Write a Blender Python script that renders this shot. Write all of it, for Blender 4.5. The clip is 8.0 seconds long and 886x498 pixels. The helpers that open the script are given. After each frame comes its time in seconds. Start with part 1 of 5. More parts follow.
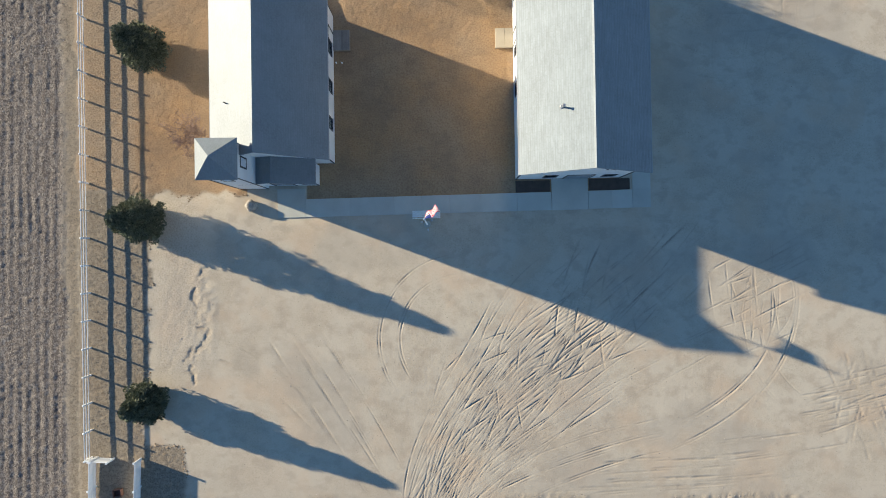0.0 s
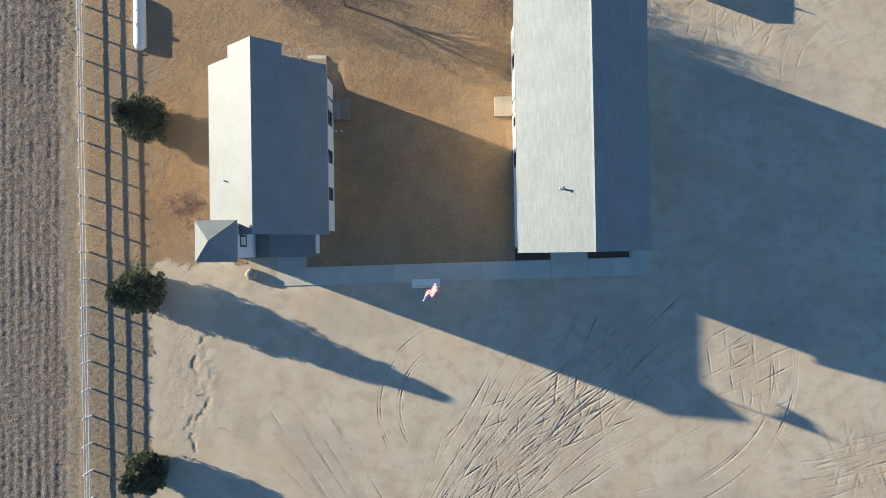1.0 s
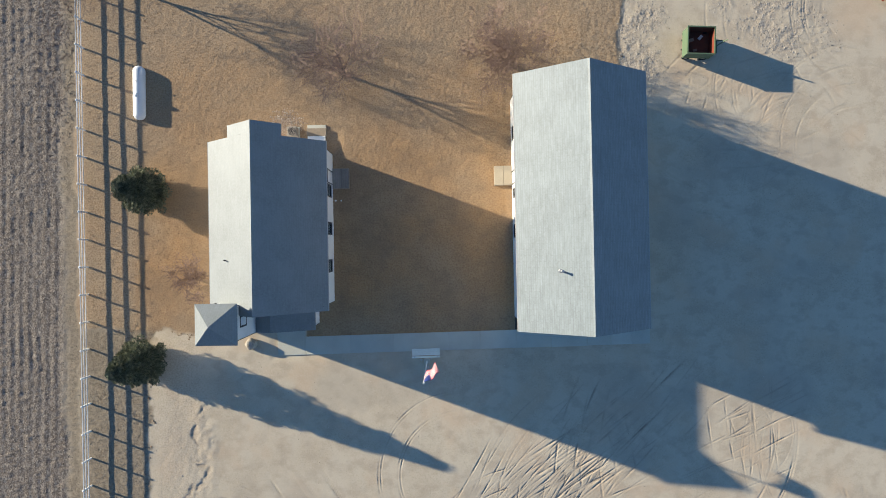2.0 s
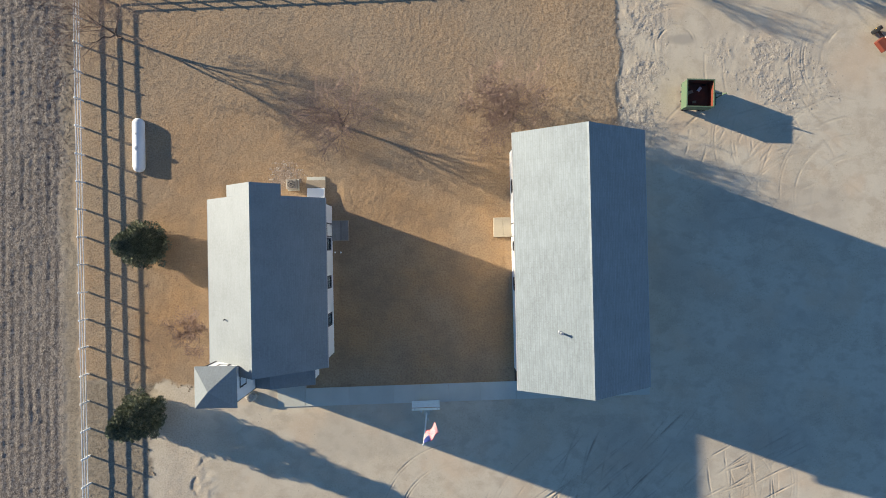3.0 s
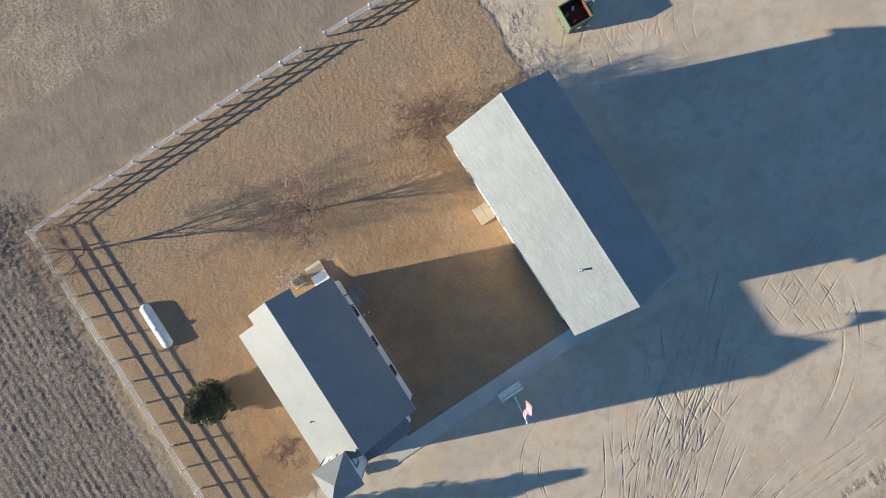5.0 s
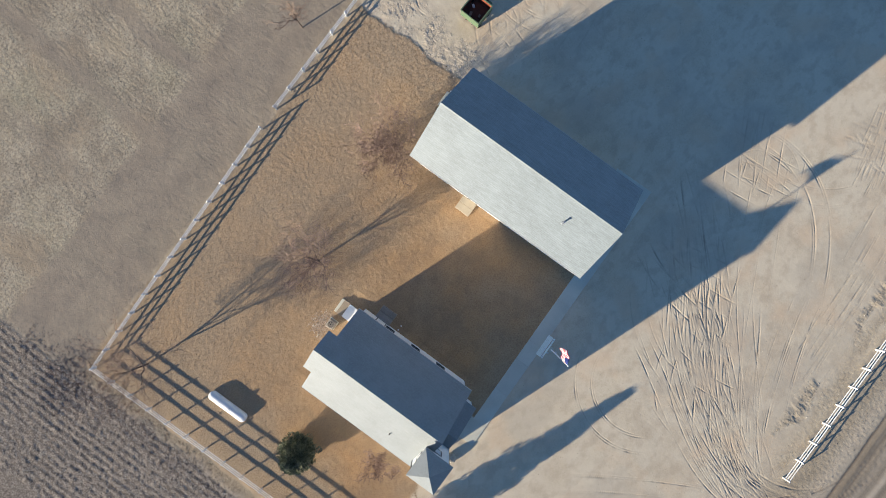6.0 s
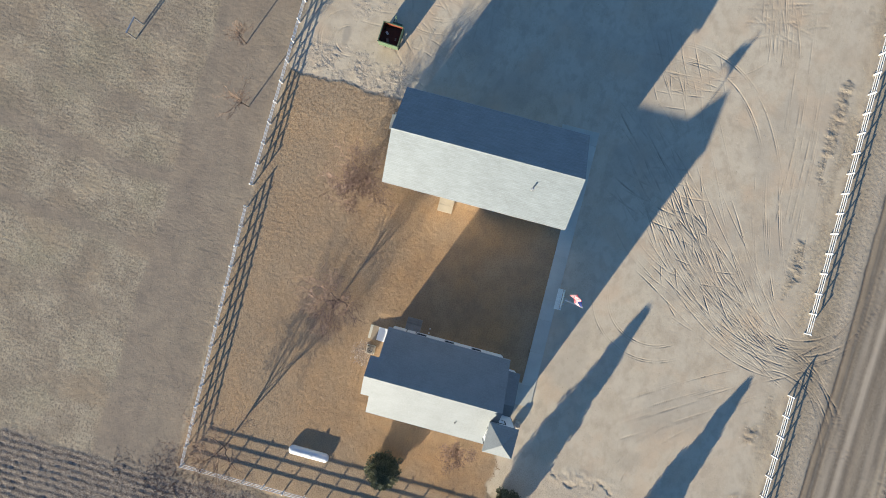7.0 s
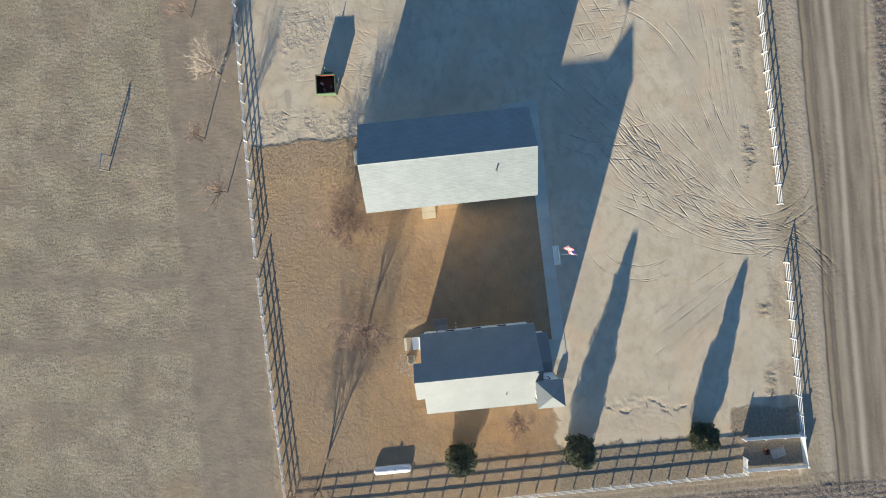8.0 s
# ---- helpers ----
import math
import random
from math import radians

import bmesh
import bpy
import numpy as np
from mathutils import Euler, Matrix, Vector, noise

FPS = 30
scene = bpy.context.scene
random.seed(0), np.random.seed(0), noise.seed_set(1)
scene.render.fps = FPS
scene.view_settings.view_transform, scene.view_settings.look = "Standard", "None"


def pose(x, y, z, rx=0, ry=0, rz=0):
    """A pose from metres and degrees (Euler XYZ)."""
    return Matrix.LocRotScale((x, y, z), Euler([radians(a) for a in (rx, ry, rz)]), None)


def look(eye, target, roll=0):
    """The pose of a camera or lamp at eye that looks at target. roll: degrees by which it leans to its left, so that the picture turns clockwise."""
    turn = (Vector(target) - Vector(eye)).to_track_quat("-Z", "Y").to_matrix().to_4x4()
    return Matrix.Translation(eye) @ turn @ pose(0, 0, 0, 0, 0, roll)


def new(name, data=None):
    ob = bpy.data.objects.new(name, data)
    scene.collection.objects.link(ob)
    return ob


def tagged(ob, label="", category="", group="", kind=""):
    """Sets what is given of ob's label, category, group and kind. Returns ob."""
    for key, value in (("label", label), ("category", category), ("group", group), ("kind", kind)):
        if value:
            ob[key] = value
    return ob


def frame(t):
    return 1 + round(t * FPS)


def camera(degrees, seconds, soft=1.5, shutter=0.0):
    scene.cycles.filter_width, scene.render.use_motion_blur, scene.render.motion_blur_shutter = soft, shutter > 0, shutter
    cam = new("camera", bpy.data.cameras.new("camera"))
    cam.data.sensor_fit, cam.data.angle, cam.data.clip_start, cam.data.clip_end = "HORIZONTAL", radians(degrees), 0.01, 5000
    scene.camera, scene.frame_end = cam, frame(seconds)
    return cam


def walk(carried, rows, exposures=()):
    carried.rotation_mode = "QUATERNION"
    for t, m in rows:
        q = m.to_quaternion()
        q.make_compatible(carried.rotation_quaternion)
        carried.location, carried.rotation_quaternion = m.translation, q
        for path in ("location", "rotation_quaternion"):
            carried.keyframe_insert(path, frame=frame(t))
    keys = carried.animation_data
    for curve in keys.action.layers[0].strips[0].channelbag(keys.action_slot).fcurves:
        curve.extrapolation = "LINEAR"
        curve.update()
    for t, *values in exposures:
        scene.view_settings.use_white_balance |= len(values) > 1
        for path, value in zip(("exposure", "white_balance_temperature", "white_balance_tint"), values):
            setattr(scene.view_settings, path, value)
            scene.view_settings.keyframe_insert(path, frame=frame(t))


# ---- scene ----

# ---------------------------------------------------------------- camera
cam = camera(74.0, 8.0, soft=0.95)
ROWS = [  # seconds, x, y, height, turn
    (0.0, 0.00, 0.05, 51.20, 0.24), (0.5, 0.00, 3.08, 51.26, 0.22), (1.0, 0.00, 5.97, 51.31, 0.18), (1.5, 0.00, 9.02, 51.31, 0.10),
    (1.7, 0.00, 10.20, 51.32, 0.08), (2.8, 0.05, 15.96, 51.36, 0.00), (3.0, 0.05, 16.50, 51.36, -0.03), (3.5, 0.05, 17.26, 51.41, -0.13),
    (3.6, 0.06, 17.33, 51.45, -2.45), (3.8, 0.08, 17.46, 51.57, -6.75), (4.0, 0.10, 17.59, 51.73, -10.58), (4.5, 0.18, 17.58, 52.84, -20.95), (6.0, 0.20, 17.58, 61.52, -52.84), (6.5, 0.26, 17.48, 64.32, -63.03),
    (7.0, 0.35, 17.33, 67.48, -73.81), (7.5, 0.41, 17.18, 70.38, -84.05), (8.0, 0.49, 17.00, 73.66, -94.75)]
walk(cam, [(t, pose(x, y, h, 0, 0, turn)) for t, x, y, h, turn in ROWS], [(0.0, 1.18, 6430, 9.5), (1.5, 1.11, 6380, 9.5), (4.5, 1.11, 6440, 12), (6.0, 1.18, 6400, 12), (6.8, 1.18, 6390, 11), (8.0, 1.16, 6470, 8)])

# ---------------------------------------------------------------- light
SUN_EL, SUN_AZ = radians(12.5), radians(19.8)      # the shadows run to +x and 19.8 degrees towards -y
sun_from = Vector((-math.cos(SUN_AZ) * math.cos(SUN_EL), math.sin(SUN_AZ) * math.cos(SUN_EL), math.sin(SUN_EL)))
sun = new("sun", bpy.data.lights.new("sun", "SUN"))
sun.data.energy, sun.data.angle, sun.data.color = 5.0, radians(0.55), (1.0, 0.90, 0.71)
sun.matrix_world = look(sun_from * 200, (0, 0, 0))
world = bpy.data.worlds.new("sky")
scene.world = world
world.use_nodes = True
wn = world.node_tree.nodes
sky = wn.new("ShaderNodeTexSky")
sky.sky_type, sky.sun_disc = "NISHITA", False
sky.sun_elevation, sky.sun_rotation = SUN_EL, math.atan2(sun_from.x, sun_from.y)
sky.altitude, sky.air_density, sky.dust_density, sky.ozone_density = 1500, 1.0, 0.0, 4.0
wn["Background"].inputs["Strength"].default_value = 0.095
world.node_tree.links.new(sky.outputs[0], wn["Background"].inputs["Color"])


# ---------------------------------------------------------------- materials
def material(name, colour, rough=0.8, metal=0.0, spot=(0, 0, 0), scale=3.0, amount=0.5, fine=40.0, bump=0.15, spec=0.3, rand=0.0):
    """Colour broken up by noise at two scales towards the colour spot, with a fine relief."""
    m = bpy.data.materials.new(name)
    m.use_nodes = True
    n, l = m.node_tree.nodes, m.node_tree.links
    b = n["Principled BSDF"]
    b.inputs["Roughness"].default_value, b.inputs["Metallic"].default_value = rough, metal
    b.inputs["Specular IOR Level"].default_value = spec
    co = n.new("ShaderNodeTexCoord").outputs["Object"]
    big, small = n.new("ShaderNodeTexNoise"), n.new("ShaderNodeTexNoise")
    for tex, s, d in ((big, scale, 4), (small, fine, 3)):
        tex.inputs["Scale"].default_value, tex.inputs["Detail"].default_value = s, d
        l.new(co, tex.inputs["Vector"])
    add = n.new("ShaderNodeMath")
    add.operation = "MULTIPLY"
    l.new(big.outputs["Fac"], add.inputs[0]), l.new(small.outputs["Fac"], add.inputs[1])
    ramp = n.new("ShaderNodeMapRange")
    ramp.inputs["From Min"].default_value, ramp.inputs["From Max"].default_value = 0.12, 0.42
    ramp.inputs["To Max"].default_value = amount
    l.new(add.outputs[0], ramp.inputs["Value"])
    mix = n.new("ShaderNodeMix")
    mix.data_type = "RGBA"
    mix.inputs["A"].default_value, mix.inputs["B"].default_value = (*colour, 1), (*spot, 1)
    l.new(ramp.outputs[0], mix.inputs["Factor"])
    out = mix.outputs["Result"]
    if rand:
        info, hsv, rng = n.new("ShaderNodeObjectInfo"), n.new("ShaderNodeHueSaturation"), n.new("ShaderNodeMapRange")
        rng.inputs["To Min"].default_value, rng.inputs["To Max"].default_value = 1 - rand, 1 + rand
        l.new(info.outputs["Random"], rng.inputs["Value"]), l.new(rng.outputs[0], hsv.inputs["Value"])
        l.new(out, hsv.inputs["Color"])
        out = hsv.outputs[0]
    l.new(out, b.inputs["Base Color"])
    if bump:
        bp = n.new("ShaderNodeBump")
        bp.inputs["Strength"].default_value, bp.inputs["Distance"].default_value = bump, 0.02
        l.new(small.outputs["Fac"], bp.inputs["Height"]), l.new(bp.outputs[0], b.inputs["Normal"])
    return m


white_paint = material("white_paint", (0.80, 0.80, 0.78), 0.55, spot=(0.62, 0.60, 0.56), scale=0.8, amount=0.5, fine=25, bump=0.05)
white_vinyl = material("white_vinyl", (0.82, 0.82, 0.80), 0.4, spot=(0.66, 0.63, 0.58), scale=1.5, amount=0.5, fine=18, bump=0.02, rand=0.06)
dark_trim = material("dark_trim", (0.035, 0.035, 0.04), 0.6, spot=(0.07, 0.065, 0.06), scale=3, amount=0.6)
concrete = material("concrete", (0.58, 0.565, 0.475), 0.9, spot=(0.43, 0.415, 0.34), scale=0.5, amount=0.8, fine=30, bump=0.2, rand=0.05)
tan_concrete = material("tan_concrete", (0.50, 0.425, 0.31), 0.9, spot=(0.38, 0.31, 0.22), scale=0.7, amount=0.8, fine=30, bump=0.2, rand=0.04)
wood = material("weathered_wood", (0.36, 0.29, 0.21), 0.85, spot=(0.22, 0.17, 0.12), scale=2, amount=0.8, fine=30, rand=0.12)
steel = material("galvanised_steel", (0.55, 0.56, 0.57), 0.4, 0.8, spot=(0.4, 0.4, 0.4), scale=4)
rock = material("rock", (0.48, 0.42, 0.33), 0.95, spot=(0.2, 0.17, 0.14), scale=3, amount=0.9, fine=14, bump=0.5)
bark = material("bark", (0.16, 0.12, 0.095), 0.95, spot=(0.08, 0.06, 0.05), scale=5, amount=0.8)


# ---------------------------------------------------------------- mesh helpers
def part(name, bm, mat, parent=None, label="", smooth=False):
    me = bpy.data.meshes.new(name)
    bm.to_mesh(me)
    bm.free()
    me.materials.append(mat)
    if smooth:
        me.polygons.foreach_set("use_smooth", [True] * len(me.polygons))
    ob = new(name, me)
    ob.parent = parent
    return tagged(ob, label)


def thing(name, m, label, category, group="", kind=""):
    ob = tagged(new(name), label, category, group, kind)
    ob.empty_display_size = 0.3
    ob.matrix_world = m
    return ob


def box(bm, x0, x1, y0, y1, z0, z1, bevel=0.0):
    v = [bm.verts.new((x, y, z)) for z in (z0, z1) for x, y in ((x0, y0), (x1, y0), (x1, y1), (x0, y1))]
    faces = [bm.faces.new([v[i] for i in f]) for f in ((3, 2, 1, 0), (4, 5, 6, 7), (0, 1, 5, 4), (1, 2, 6, 5), (2, 3, 7, 6), (3, 0, 4, 7))]
    if bevel:
        edges = list({e for f in faces for e in f.edges})
        bmesh.ops.bevel(bm, geom=edges, offset=bevel, segments=1, affect="EDGES")
    return bm


def boxes(*rows, bevel=0.0):
    bm = bmesh.new()
    for r in rows:
        box(bm, *r, bevel=bevel)
    return bm


def tube(bm, a, b, r0, r1, sides=8):
    a, b = Vector(a), Vector(b)
    q = (b - a).to_track_quat("Z", "Y")
    rings = []
    for p, r in ((a, r0), (b, r1)):
        rings.append([bm.verts.new(p + q @ Vector((r * math.cos(k * math.tau / sides), r * math.sin(k * math.tau / sides), 0))) for k in range(sides)])
    for k in range(sides):
        bm.faces.new((rings[0][k], rings[0][(k + 1) % sides], rings[1][(k + 1) % sides], rings[1][k]))
    bm.faces.new(rings[0][::-1]), bm.faces.new(rings[1])
    return bm


def wall_mesh(s0, s1, z0, z1, thick, holes=()):
    """An upright wall along x from s0 to s1, its outer face at y = 0 and its inner one at y = thick, with openings (s0, s1, z0, z1) right through."""
    bm = bmesh.new()
    xs = sorted({s0, s1, *[h[0] for h in holes], *[h[1] for h in holes]})
    zs = sorted({z0, z1, *[h[2] for h in holes], *[h[3] for h in holes]})
    solid = lambda i, k: 0 <= i < len(xs) - 1 and 0 <= k < len(zs) - 1 and not any(
        h[0] < (xs[i] + xs[i + 1]) / 2 < h[1] and h[2] < (zs[k] + zs[k + 1]) / 2 < h[3] for h in holes)
    cache = {}

    def vert(i, y, k):
        if (i, y, k) not in cache:
            cache[i, y, k] = bm.verts.new((xs[i], y, zs[k]))
        return cache[i, y, k]
    for i in range(len(xs) - 1):
        for k in range(len(zs) - 1):
            if not solid(i, k):
                continue
            bm.faces.new((vert(i, 0, k), vert(i + 1, 0, k), vert(i + 1, 0, k + 1), vert(i, 0, k + 1)))
            bm.faces.new((vert(i, thick, k + 1), vert(i + 1, thick, k + 1), vert(i + 1, thick, k), vert(i, thick, k)))
            for di, dk, a, b in ((-1, 0, (i, k), (i, k + 1)), (1, 0, (i + 1, k + 1), (i + 1, k)), (0, -1, (i + 1, k), (i, k)), (0, 1, (i, k + 1), (i + 1, k + 1))):
                if not solid(i + di, k + dk):
                    bm.faces.new((vert(a[0], 0, a[1]), vert(b[0], 0, b[1]), vert(b[0], thick, b[1]), vert(a[0], thick, a[1])))
    bmesh.ops.recalc_face_normals(bm, faces=bm.faces)
    return bm


# ---------------------------------------------------------------- ground
def lattice(seed, size=256):
    return np.random.default_rng(seed).random((size, size))


def fbm(x, y, scale, seed, octaves=4):
    """Smooth noise from 0 to 1 at the places x, y (arrays); scale is the size in metres of the largest lumps."""
    total, weight, amp = 0.0, 0.0, 1.0
    for o in range(octaves):
        g = lattice(seed + 17 * o)
        u, v = x / scale + 57.3 * o, y / scale + 31.7 * o
        i, j = np.floor(u).astype(int), np.floor(v).astype(int)
        a, b = u - i, v - j
        a, b = a * a * (3 - 2 * a), b * b * (3 - 2 * b)
        i0, i1, j0, j1 = i % 256, (i + 1) % 256, j % 256, (j + 1) % 256
        total = total + amp * ((g[i0, j0] * (1 - a) + g[i1, j0] * a) * (1 - b) + (g[i0, j1] * (1 - a) + g[i1, j1] * a) * b)
        weight, amp, scale = weight + amp, amp * 0.55, scale / 2.03
    return total / weight


def step(a, b, x):
    t = np.clip((x - a) / (b - a), 0, 1)
    return t * t * (3 - 2 * t)


X0, X1, Y0, Y1 = -46.0, 48.0, -42.0, 76.0
fine_x = np.concatenate([np.arange(X0, -27, 0.16), np.arange(-27, -8, 0.115), np.arange(-8, 32, 0.066), np.arange(32, X1 + 0.01, 0.13)])
fine_y = np.concatenate([np.arange(Y0, -31, 0.2), np.arange(-31, -23, 0.09), np.arange(-23, 0, 0.056), np.arange(0, 21, 0.11), np.arange(21, 41, 0.09), np.arange(41, Y1 + 0.01, 0.19)])
far = [0.4 * 1.42 ** k for k in range(26)]
gx = np.concatenate([[X0 - sum(far[:k + 1]) for k in range(25, -1, -1)], fine_x, [X1 + sum(far[:k + 1]) for k in range(26)]])
gy = np.concatenate([[Y0 - sum(far[:k + 1]) for k in range(25, -1, -1)], fine_y, [Y1 + sum(far[:k + 1]) for k in range(26)]])
GX, GY = np.meshgrid(gx, gy, indexing="ij")
NX, NY = GX.shape
near = ((GX > X0) & (GX < X1) & (GY > Y0) & (GY < Y1)).astype(float)

# zones, with ragged edges
rag = (fbm(GX, GY, 2.2, 5, 4) - 0.5) * 2.0
rag2 = (fbm(GX, GY, 7.0, 9, 3) - 0.5) * 2.0
FENCE_N, FENCE_S = 40.2, -25.2
fence_w = -31.25 + 0.0113 * (20 - GY)
in_yard = step(0.3, -0.3, np.abs(GY - (FENCE_N + FENCE_S) / 2) - (FENCE_N - FENCE_S) / 2 - 0.35 * rag) * step(-0.9, -0.5, GX - fence_w + 0.5 * rag)
lawn = step(-0.25, 0.25, np.minimum(15.4 - GX + 0.4 * rag + 0.5 * (fbm(GX, GY, 0.8, 97, 3) - 0.5), GY - np.where(GX < -17, 5.0 - 0.9 * rag, np.where(GX < -11.9, 5.8, 4.4 + 0.034 * GX)))) * in_yard
verge_w = step(-0.3, 0.3, -25.35 + 0.02 * (GY - 5) + 0.6 * rag + 1.1 * (fbm(GX, GY, 0.8, 99, 3) - 0.5) - GX) * in_yard * step(6.0, 4.5, GY)
outer = (1 - step(-0.9, -0.5, GX - fence_w + 0.5 * rag))
field = step(0.5, -0.5, GX - fence_w + 1.9 + 0.7 * rag)
verge_w = np.maximum(verge_w, outer * (1 - field))
verge_w = np.maximum(verge_w, step(0.3, -0.4, np.maximum(np.abs(GX + 26.0) - 3.6, np.abs(GY + 21.6) - 4.2) + 0.9 * rag + 0.6 * rag2))
pasture = step(-0.5, 0.5, GY - FENCE_N + 0.2 + 0.4 * rag) * (1 - field)
lane = pasture * step(50.0, 49.2, GY + 0.5 * rag2 + 0.25 * rag)
band = np.maximum.reduce([step(1.6, 0.3, np.abs(GX - c - 0.07 * (GY - 50) - 0.7 * rag2)) * k for c, k in ((6.0, 0.6), (-0.6, 1.0), (-9.0, 0.9), (15.0, 0.5), (-17.0, 0.5))])
lane = np.maximum(lane * 0.8, band * pasture * step(47, 50, GY) * (0.5 + 0.5 * fbm(GX, GY, 5, 77, 2)))
road = step(0.9, -0.9, np.abs(GY + 33.7) - 4.0 + 0.4 * rag)
far_south = step(-38.4, -39.6, GY + 0.4 * rag)
off = GY + 1.1 * (fbm(GX * 0.22, GY * 0.5, 4.0, 15, 2) - 0.5) + 0.10 * rag
along = 0.45 + 1.1 * fbm(GX * 0.25, GY * 1.5, 2.0, 19, 3)


def stripe(y, wide):
    return np.exp(-((off - y) / wide) ** 2)


road_pale = np.clip((1.3 * stripe(-33.8, 0.33) + 0.5 * stripe(-29.0, 0.8) + 0.5 * stripe(-32.5, 0.35) + 0.45 * stripe(-36.6, 0.35)) * along, 0, 1)
road_dark = (1.2 * stripe(-30.3, 0.17) + 1.0 * stripe(-31.5, 0.14) + 0.5 * stripe(-30.9, 0.4) + 0.6 * stripe(-34.7, 0.42) + 0.3 * stripe(-33.2, 0.2) + 0.6 * stripe(-37.5, 0.3) + 0.9 * stripe(-38.3, 0.18)) * along
road_tan = np.clip(step(-24.6, -25.6, off) * step(-28.3, -27.3, off) + 0.7 * stripe(-30.9, 0.5), 0, 1) * (0.55 + 0.45 * step(0.35, 0.6, fbm(GX * 0.4, GY, 3.0, 23, 3)))
road_tan = np.maximum(road_tan, 0.9 * step(5.0, 1.5, np.hypot((GX + 0.4) / 1.3, GY + 27.0) + rag))
verge_s = step(-24.8, -26.5, GY + 0.6 * rag) * (1 - road) * (1 - far_south)
clumps = step(1.3, 0.2, np.abs(GY + 22.3 + 0.5 * rag2)) * step(0.46, 0.6, fbm(GX * 0.6, GY, 3, 91, 3)) * step(-27, -25, GX) * step(3, 6, np.abs(GX + 1))
sod = step(1.9, 0.4, np.abs(GY + 24.3 + 0.5 * rag2 + 0.4 * rag)) * step(3.0, 5.0, np.abs(GX + 1)) * step(-26, -25, GX) * (0.35 + 0.65 * step(0.35, 0.62, fbm(GX * 0.5, GY, 2.5, 93, 3)))
verge_s = np.maximum.reduce([verge_s * 0.85, 0.5 * clumps, 0.8 * sod])
rubble = np.maximum(step(20.5, 18.0, GX + 1.5 * rag2) * step(24, 27, GY), step(4.0, 1.5, np.hypot((GX - 29.0) * 0.94 + (GY - 32.2) * -0.34, ((GX - 29.0) * 0.34 + (GY - 32.2) * 0.94) * 2.0) * 0.55 + 1.0 * rag)) * step(15.0, 15.8, GX) * step(40.3, 39.3, GY) * (0.15 + 0.85 * step(0.35, 0.6, fbm(GX, GY, 2.0, 21, 3)))
gravel_w = step(3.4, 1.0, np.abs(GX + 23.0 + 0.8 * rag2)) * step(-13, -9, GY) * step(5.2, 3.6, GY)

# wheel tracks
track = np.zeros_like(GX)
berm = np.zeros_like(GX)


def stamp(xs, ys, wide, deep):
    for di in range(-3, 4):
        for dj in range(-3, 4):
            i, j = np.searchsorted(gx, xs) + di, np.searchsorted(gy, ys) + dj
            ok = (i > 26) & (j > 26) & (i < NX - 26) & (j < NY - 26)
            i, j = i[ok], j[ok]
            d = np.hypot(gx[i] - xs[ok], gy[j] - ys[ok])
            np.maximum.at(track, (i, j), deep[ok] * np.exp(-(d / wide) ** 2))
            np.maximum.at(berm, (i, j), deep[ok] * np.exp(-((d - 2.0 * wide) / wide) ** 2))


def bezier(p, n=None):
    p = [np.array(q, float) for q in p]
    n = n or int(sum(np.linalg.norm(b - a) for a, b in zip(p, p[1:])) / 0.12)
    t = np.linspace(0, 1, max(n, 8))[:, None]
    return (1 - t) ** 3 * p[0] + 3 * t * (1 - t) ** 2 * p[1] + 3 * t * t * (1 - t) * p[2] + t ** 3 * p[3]


def drive(curve, wide=0.13, deep=1.0, gauge=1.65, rng=None):
    """Two wheel ruts along a curve, that fade in and out."""
    if not (-8 < curve[:, 0].mean() < 32 and -23 < curve[:, 1].mean() < 0):
        wide, deep = max(wide, 0.075), deep * 0.75
    d = np.gradient(curve, axis=0)
    nrm = np.stack([-d[:, 1], d[:, 0]], 1) / np.maximum(np.linalg.norm(d, axis=1), 1e-6)[:, None]
    s = np.linspace(0, 1, len(curve))
    for side in (-0.5, 0.5):
        q = curve + nrm * gauge * side
        fade = deep * (0.55 + 0.45 * np.sin(7 * s * (1 + rng.random()) + rng.random() * 6)) * step(0, 0.08, s) * step(1, 0.85, s)
        stamp(q[:, 0], q[:, 1], wide, fade)


rng = np.random.default_rng(4)
GATE = np.array((-1.0, -25.4))
for k in range(70):                                   # the fan from the gate into the yard, bending to the east
    a = radians(rng.uniform(34, 84) if k % 3 == 0 else rng.uniform(40, 72))
    r = rng.uniform(9, 36 if a < radians(56) else 24)
    g = GATE + (rng.normal(0, 0.9), rng.normal(0, 0.4))
    end = GATE + r * np.array((math.cos(a), math.sin(a)))
    b, c = a + radians(rng.uniform(8, 34)), a - radians(rng.normal(16, 12))
    drive(bezier((g, g + r * 0.36 * np.array((math.cos(b), math.sin(b))), end - r * 0.34 * np.array((math.cos(c), math.sin(c))), end)), rng.uniform(0.035, 0.06), rng.uniform(0.2, 1.0), 1.7, rng)
for k in range(44):                                   # the churned middle, crossed at all angles
    s = rng.normal(0, 4.2)
    c = np.array((10.5 + 0.77 * s + rng.normal(0, 1.6), -8.0 + 0.64 * s + rng.normal(0, 1.6)))
    a = radians(rng.normal(44, 9) if k % 7 else rng.normal(78, 14))
    d = np.array((math.cos(a), math.sin(a))) * rng.uniform(2.5, 6)
    b = np.array((-d[1], d[0])) * rng.normal(0.05, 0.10)
    drive(bezier((c - d, c - d * 0.3 + b, c + d * 0.3 + b, c + d)), rng.uniform(0.045, 0.085), rng.uniform(0.5, 1.5), 1.7, rng)


